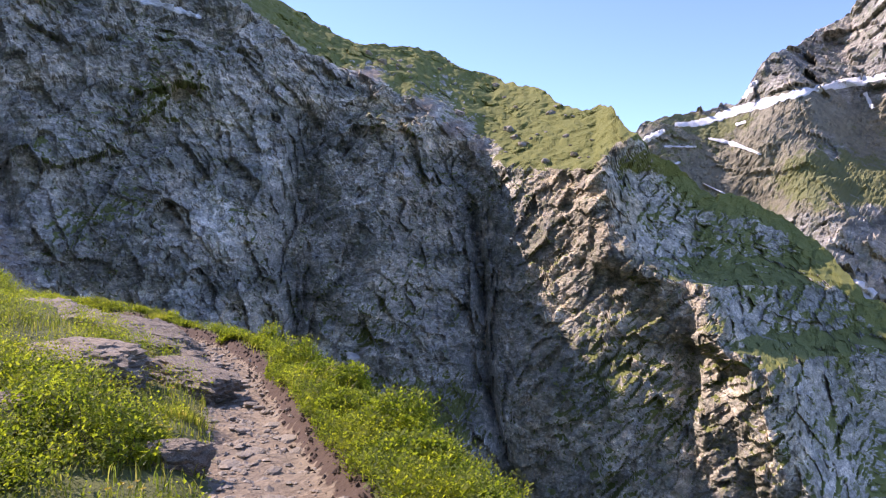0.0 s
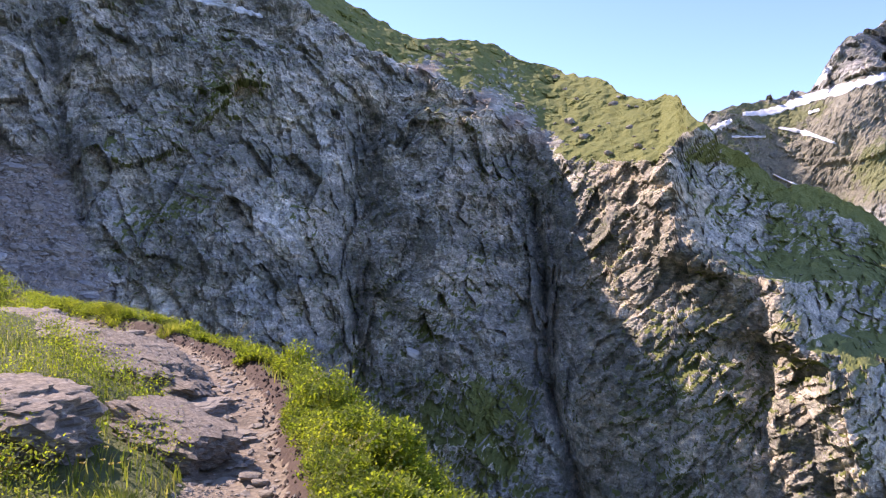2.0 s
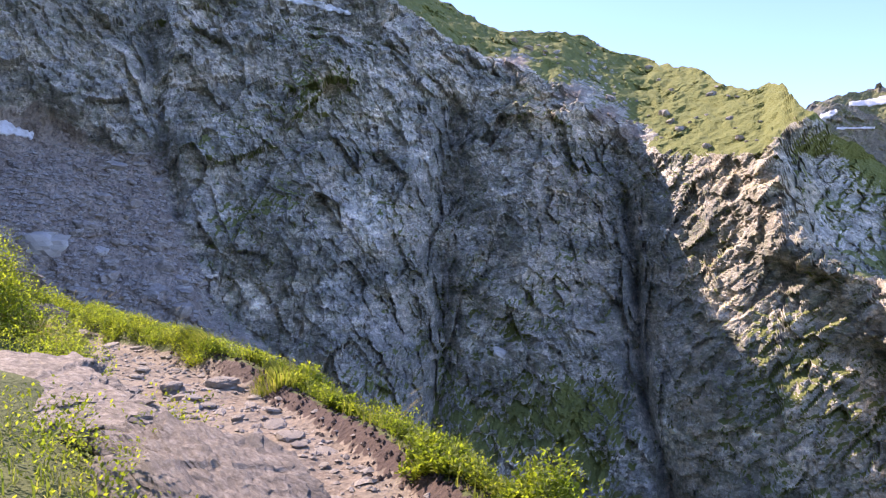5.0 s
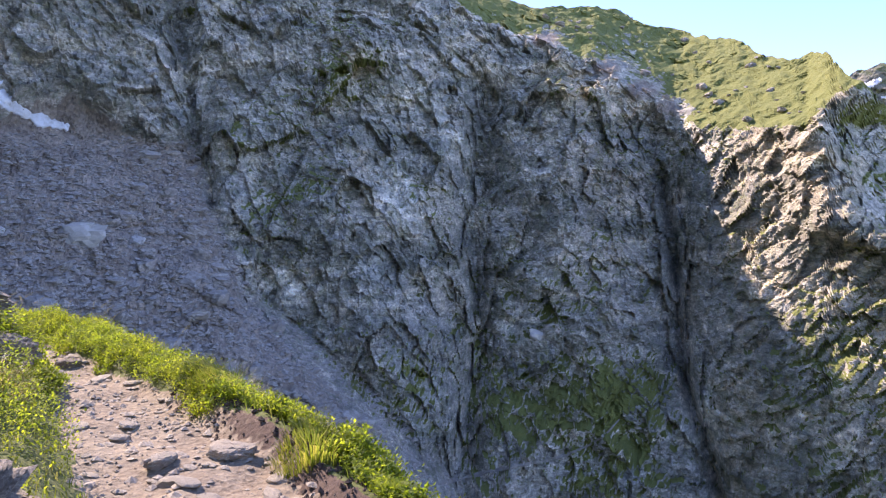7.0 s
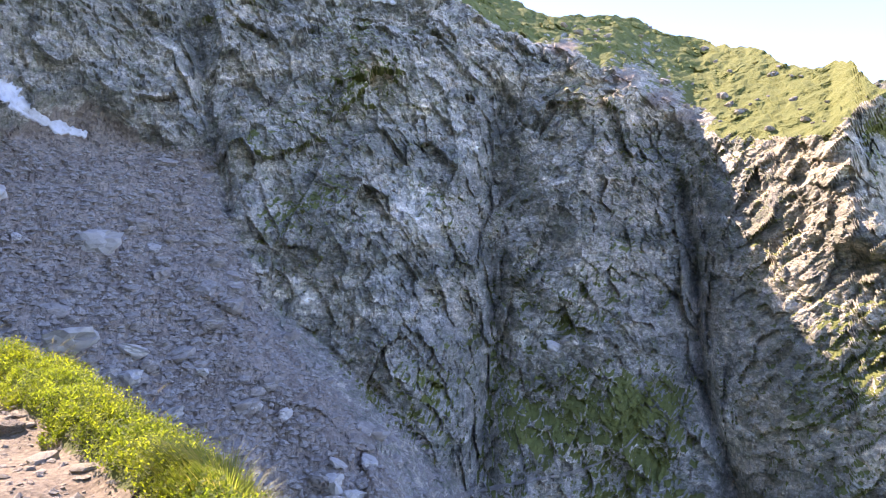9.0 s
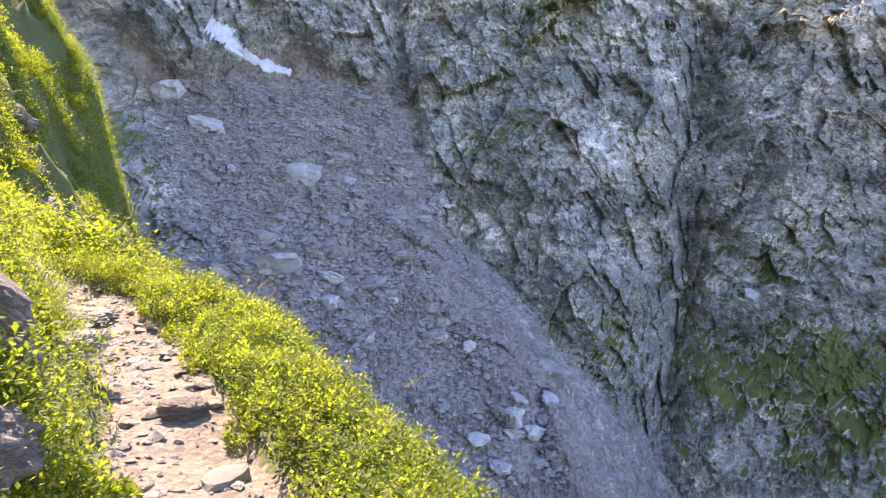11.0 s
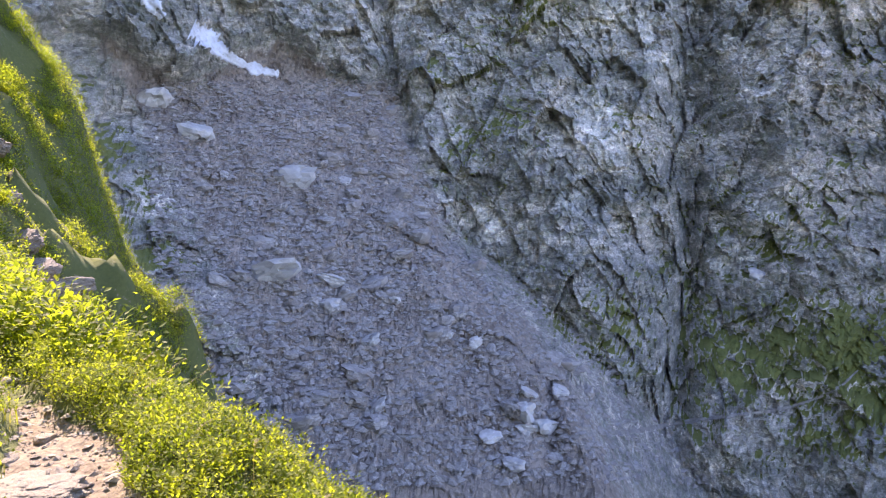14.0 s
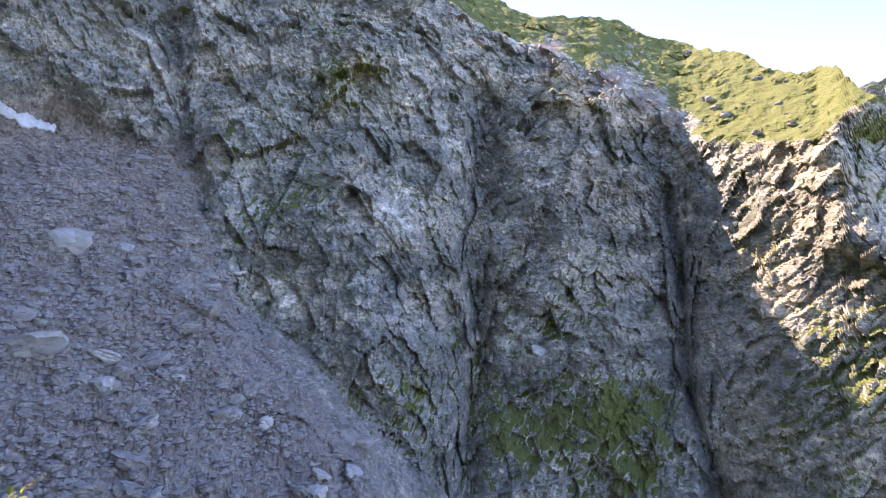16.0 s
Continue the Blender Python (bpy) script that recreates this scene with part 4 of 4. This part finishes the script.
# a hedge of single shrubs along the drop
for k in range(13):
    walked = 4.6 + 0.82 * k
    x, y = np.interp(walked, RUN, LINE[:, 0]), np.interp(walked, RUN, LINE[:, 1])
    x2, y2 = np.interp(walked + 0.2, RUN, LINE[:, 0]), np.interp(walked + 0.2, RUN, LINE[:, 1])
    out = float(along(WIDTH, walked)) + 0.62 + 0.14 * math.sin(k * 2.3)
    turn = math.hypot(x2 - x, y2 - y)
    shrub(x + out * (y2 - y) / turn, y - out * (x2 - x) / turn, 0.34 + 0.07 * math.sin(k * 1.7), 0.30 + 0.07 * math.sin(k * 2.9), 440 + k, "dense bright green bilberry shrub on the drop's edge", 0.034)


def tussock(x, y, radius, tall, seed, material, label, n=700):
    root = new("grass_tussock")
    root.matrix_world = pose(x, y, height(x, y))
    g = np.random.default_rng(seed)
    a, q = g.uniform(0, 6.28, n), radius * np.sqrt(g.random(n))
    bx, by = q * np.cos(a), q * np.sin(a)
    gz = hill_height(x + bx, y + by)[0] - height(x, y)
    v, f = blades_at(np.stack([bx, by, gz], -1), tall * (1.05 - 0.5 * q / radius) * g.uniform(0.6, 1.1, n), seed, 0.0035, 0.55)
    part("grass", v, f, material, root, "fine arching grass blades")["kind"] = "stuff"
    return tagged(root, label, "grass", "grass tussocks by the trail")


tussock(-6.35, 14.1, 0.4, 0.4, 1, BLADE, "rounded bright green grass tussock on the drop's edge", 2200)
tussock(-5.0, 12.75, 0.28, 0.24, 2, BLADE, "small green grass tussock on the peat bank", 700)
tussock(-7.55, 12.75, 0.28, 0.36, 3, STRAW, "pale dry grass tussock on the uphill side", 900)
tussock(-8.0, 12.9, 0.26, 0.32, 4, STRAW, "pale dry grass tussock on the uphill side", 700)
tussock(-10.25, 15.0, 0.28, 0.44, 5, BLADE, "tall green grass tuft beside the trail", 700)
tussock(-10.7, 15.3, 0.26, 0.38, 6, BLADE, "tall green grass tuft beside the trail", 600)
tussock(-8.75, 15.85, 0.32, 0.28, 7, BLADE, "rounded pale green grass tussock on the drop's edge", 1300)
tussock(-2.2, 6.2, 0.26, 0.2, 8, BLADE, "green grass tuft between trailside rocks", 500)
tussock(-3.2, 6.5, 0.3, 0.22, 9, STRAW, "yellowish dry grass tuft between rocks", 600)
tussock(-4.9, 10.5, 0.18, 0.16, 10, BLADE, "little green grass tuft on a rock's edge", 260)


def stalk_meshes():
    """A thin grass stem that leans over, and its feathery seed head."""
    k = np.linspace(0, 1, 7)
    line = np.stack([0.22 * k**2.2, 0 * k, 0.42 * k - 0.06 * k**3], -1)
    ring = np.array([(0, 1, 0), (0, -0.5, 0.85), (0, -0.5, -0.85)])
    v = (line[:, None] + ring[None] * 0.0011 * (1.2 - 0.6 * k)[:, None, None]).reshape(-1, 3)
    f = [(i * 3 + j, i * 3 + (j + 1) % 3, i * 3 + 3 + (j + 1) % 3, i * 3 + 3 + j) for i in range(6) for j in range(3)]
    stem = mesh_of("stem", v, f, STRAW)
    g = np.random.default_rng(8)
    pts = np.stack([np.interp(q, k, line[:, 0]) * np.ones(3) * (1, 0, 0) + np.interp(q, k, line[:, 2]) * np.ones(3) * (0, 0, 1) for q in np.linspace(0.78, 1, 22)])
    hv, hf = leaves_at(pts, np.full(22, 0.012), 3, 0.008, 9, 0.4)
    return stem, mesh_of("seed_head", hv, hf, STRAW, False)


STEM, HEAD = stalk_meshes()
stalk = tagged(new("grass_stalk"), "thin leaning grass stalk with a pale seed head", "grass stalk", "seeding grass stalks along the drop")
for key, me in (("stem", STEM), ("seed_head", HEAD)):
    new(key, me).parent = stalk
g, x, y, s, run, half = scattered(5000, (-16, 0.8, 3, 19.5), 41)
clump = vnoise(np.stack([x / 0.8, y / 0.8, 0 * x], -1), 44)
picked = np.flatnonzero((s > half + 0.15) & (s < half + 0.5) & (run > 5) & (run < 22) & (clump > 0.2))[:48]
for n, k in enumerate(picked):
    m = pose(x[k], y[k], height(x[k], y[k]) + 0.03, 0, 0, g.uniform(-70, 70)) @ Matrix.Diagonal((*(g.uniform(0.7, 1.2),) * 3, 1))
    if n == 0:
        stalk.matrix_world = m
    else:
        made = copy_thing(stalk, m)
        made.scale = m.to_scale()


def flower_parts():
    bv, bf = [], []
    for j in range(9):
        a = 6.283 * j / 9
        c, s3 = math.cos(a), math.sin(a)
        bv += [(0, 0, 0.15), (0.012 * c - 0.004 * s3, 0.012 * s3 + 0.004 * c, 0.157), (0.018 * c, 0.018 * s3, 0.154), (0.012 * c + 0.004 * s3, 0.012 * s3 - 0.004 * c, 0.157)]
        bf.append((4 * j, 4 * j + 1, 4 * j + 2, 4 * j + 3))
    sv = [(0.0012 * math.cos(2.1 * j), 0.0012 * math.sin(2.1 * j), h) for h in (0, 0.15) for j in range(3)]
    sf = [(j, (j + 1) % 3, 3 + (j + 1) % 3, 3 + j) for j in range(3)]
    return mesh_of("bloom", bv, bf, YELLOW, False), mesh_of("stem", sv, sf, BLADE)


BLOOM, FSTEM = flower_parts()
flower = tagged(new("yellow_flower"), "small yellow hawkweed flower in the trailside grass", "flower", "yellow flowers in the grass")
for key, me in (("bloom", BLOOM), ("stem", FSTEM)):
    new(key, me).parent = flower
g, x, y, s, run, half = scattered(700, (-4.2, -1.4, 2.6, 8.0), 51)
clump = vnoise(np.stack([x / 0.5, y / 0.5, 0 * x], -1), 54)
picked = np.flatnonzero((s < -half - 0.3) & (clump > 0.1))[:80]
for n, k in enumerate(picked):
    m = pose(x[k], y[k], height(x[k], y[k]) + 0.04, g.uniform(-15, 15), g.uniform(-15, 15), g.uniform(0, 360))
    if n == 0:
        flower.matrix_world = m
    else:
        copy_thing(flower, m)
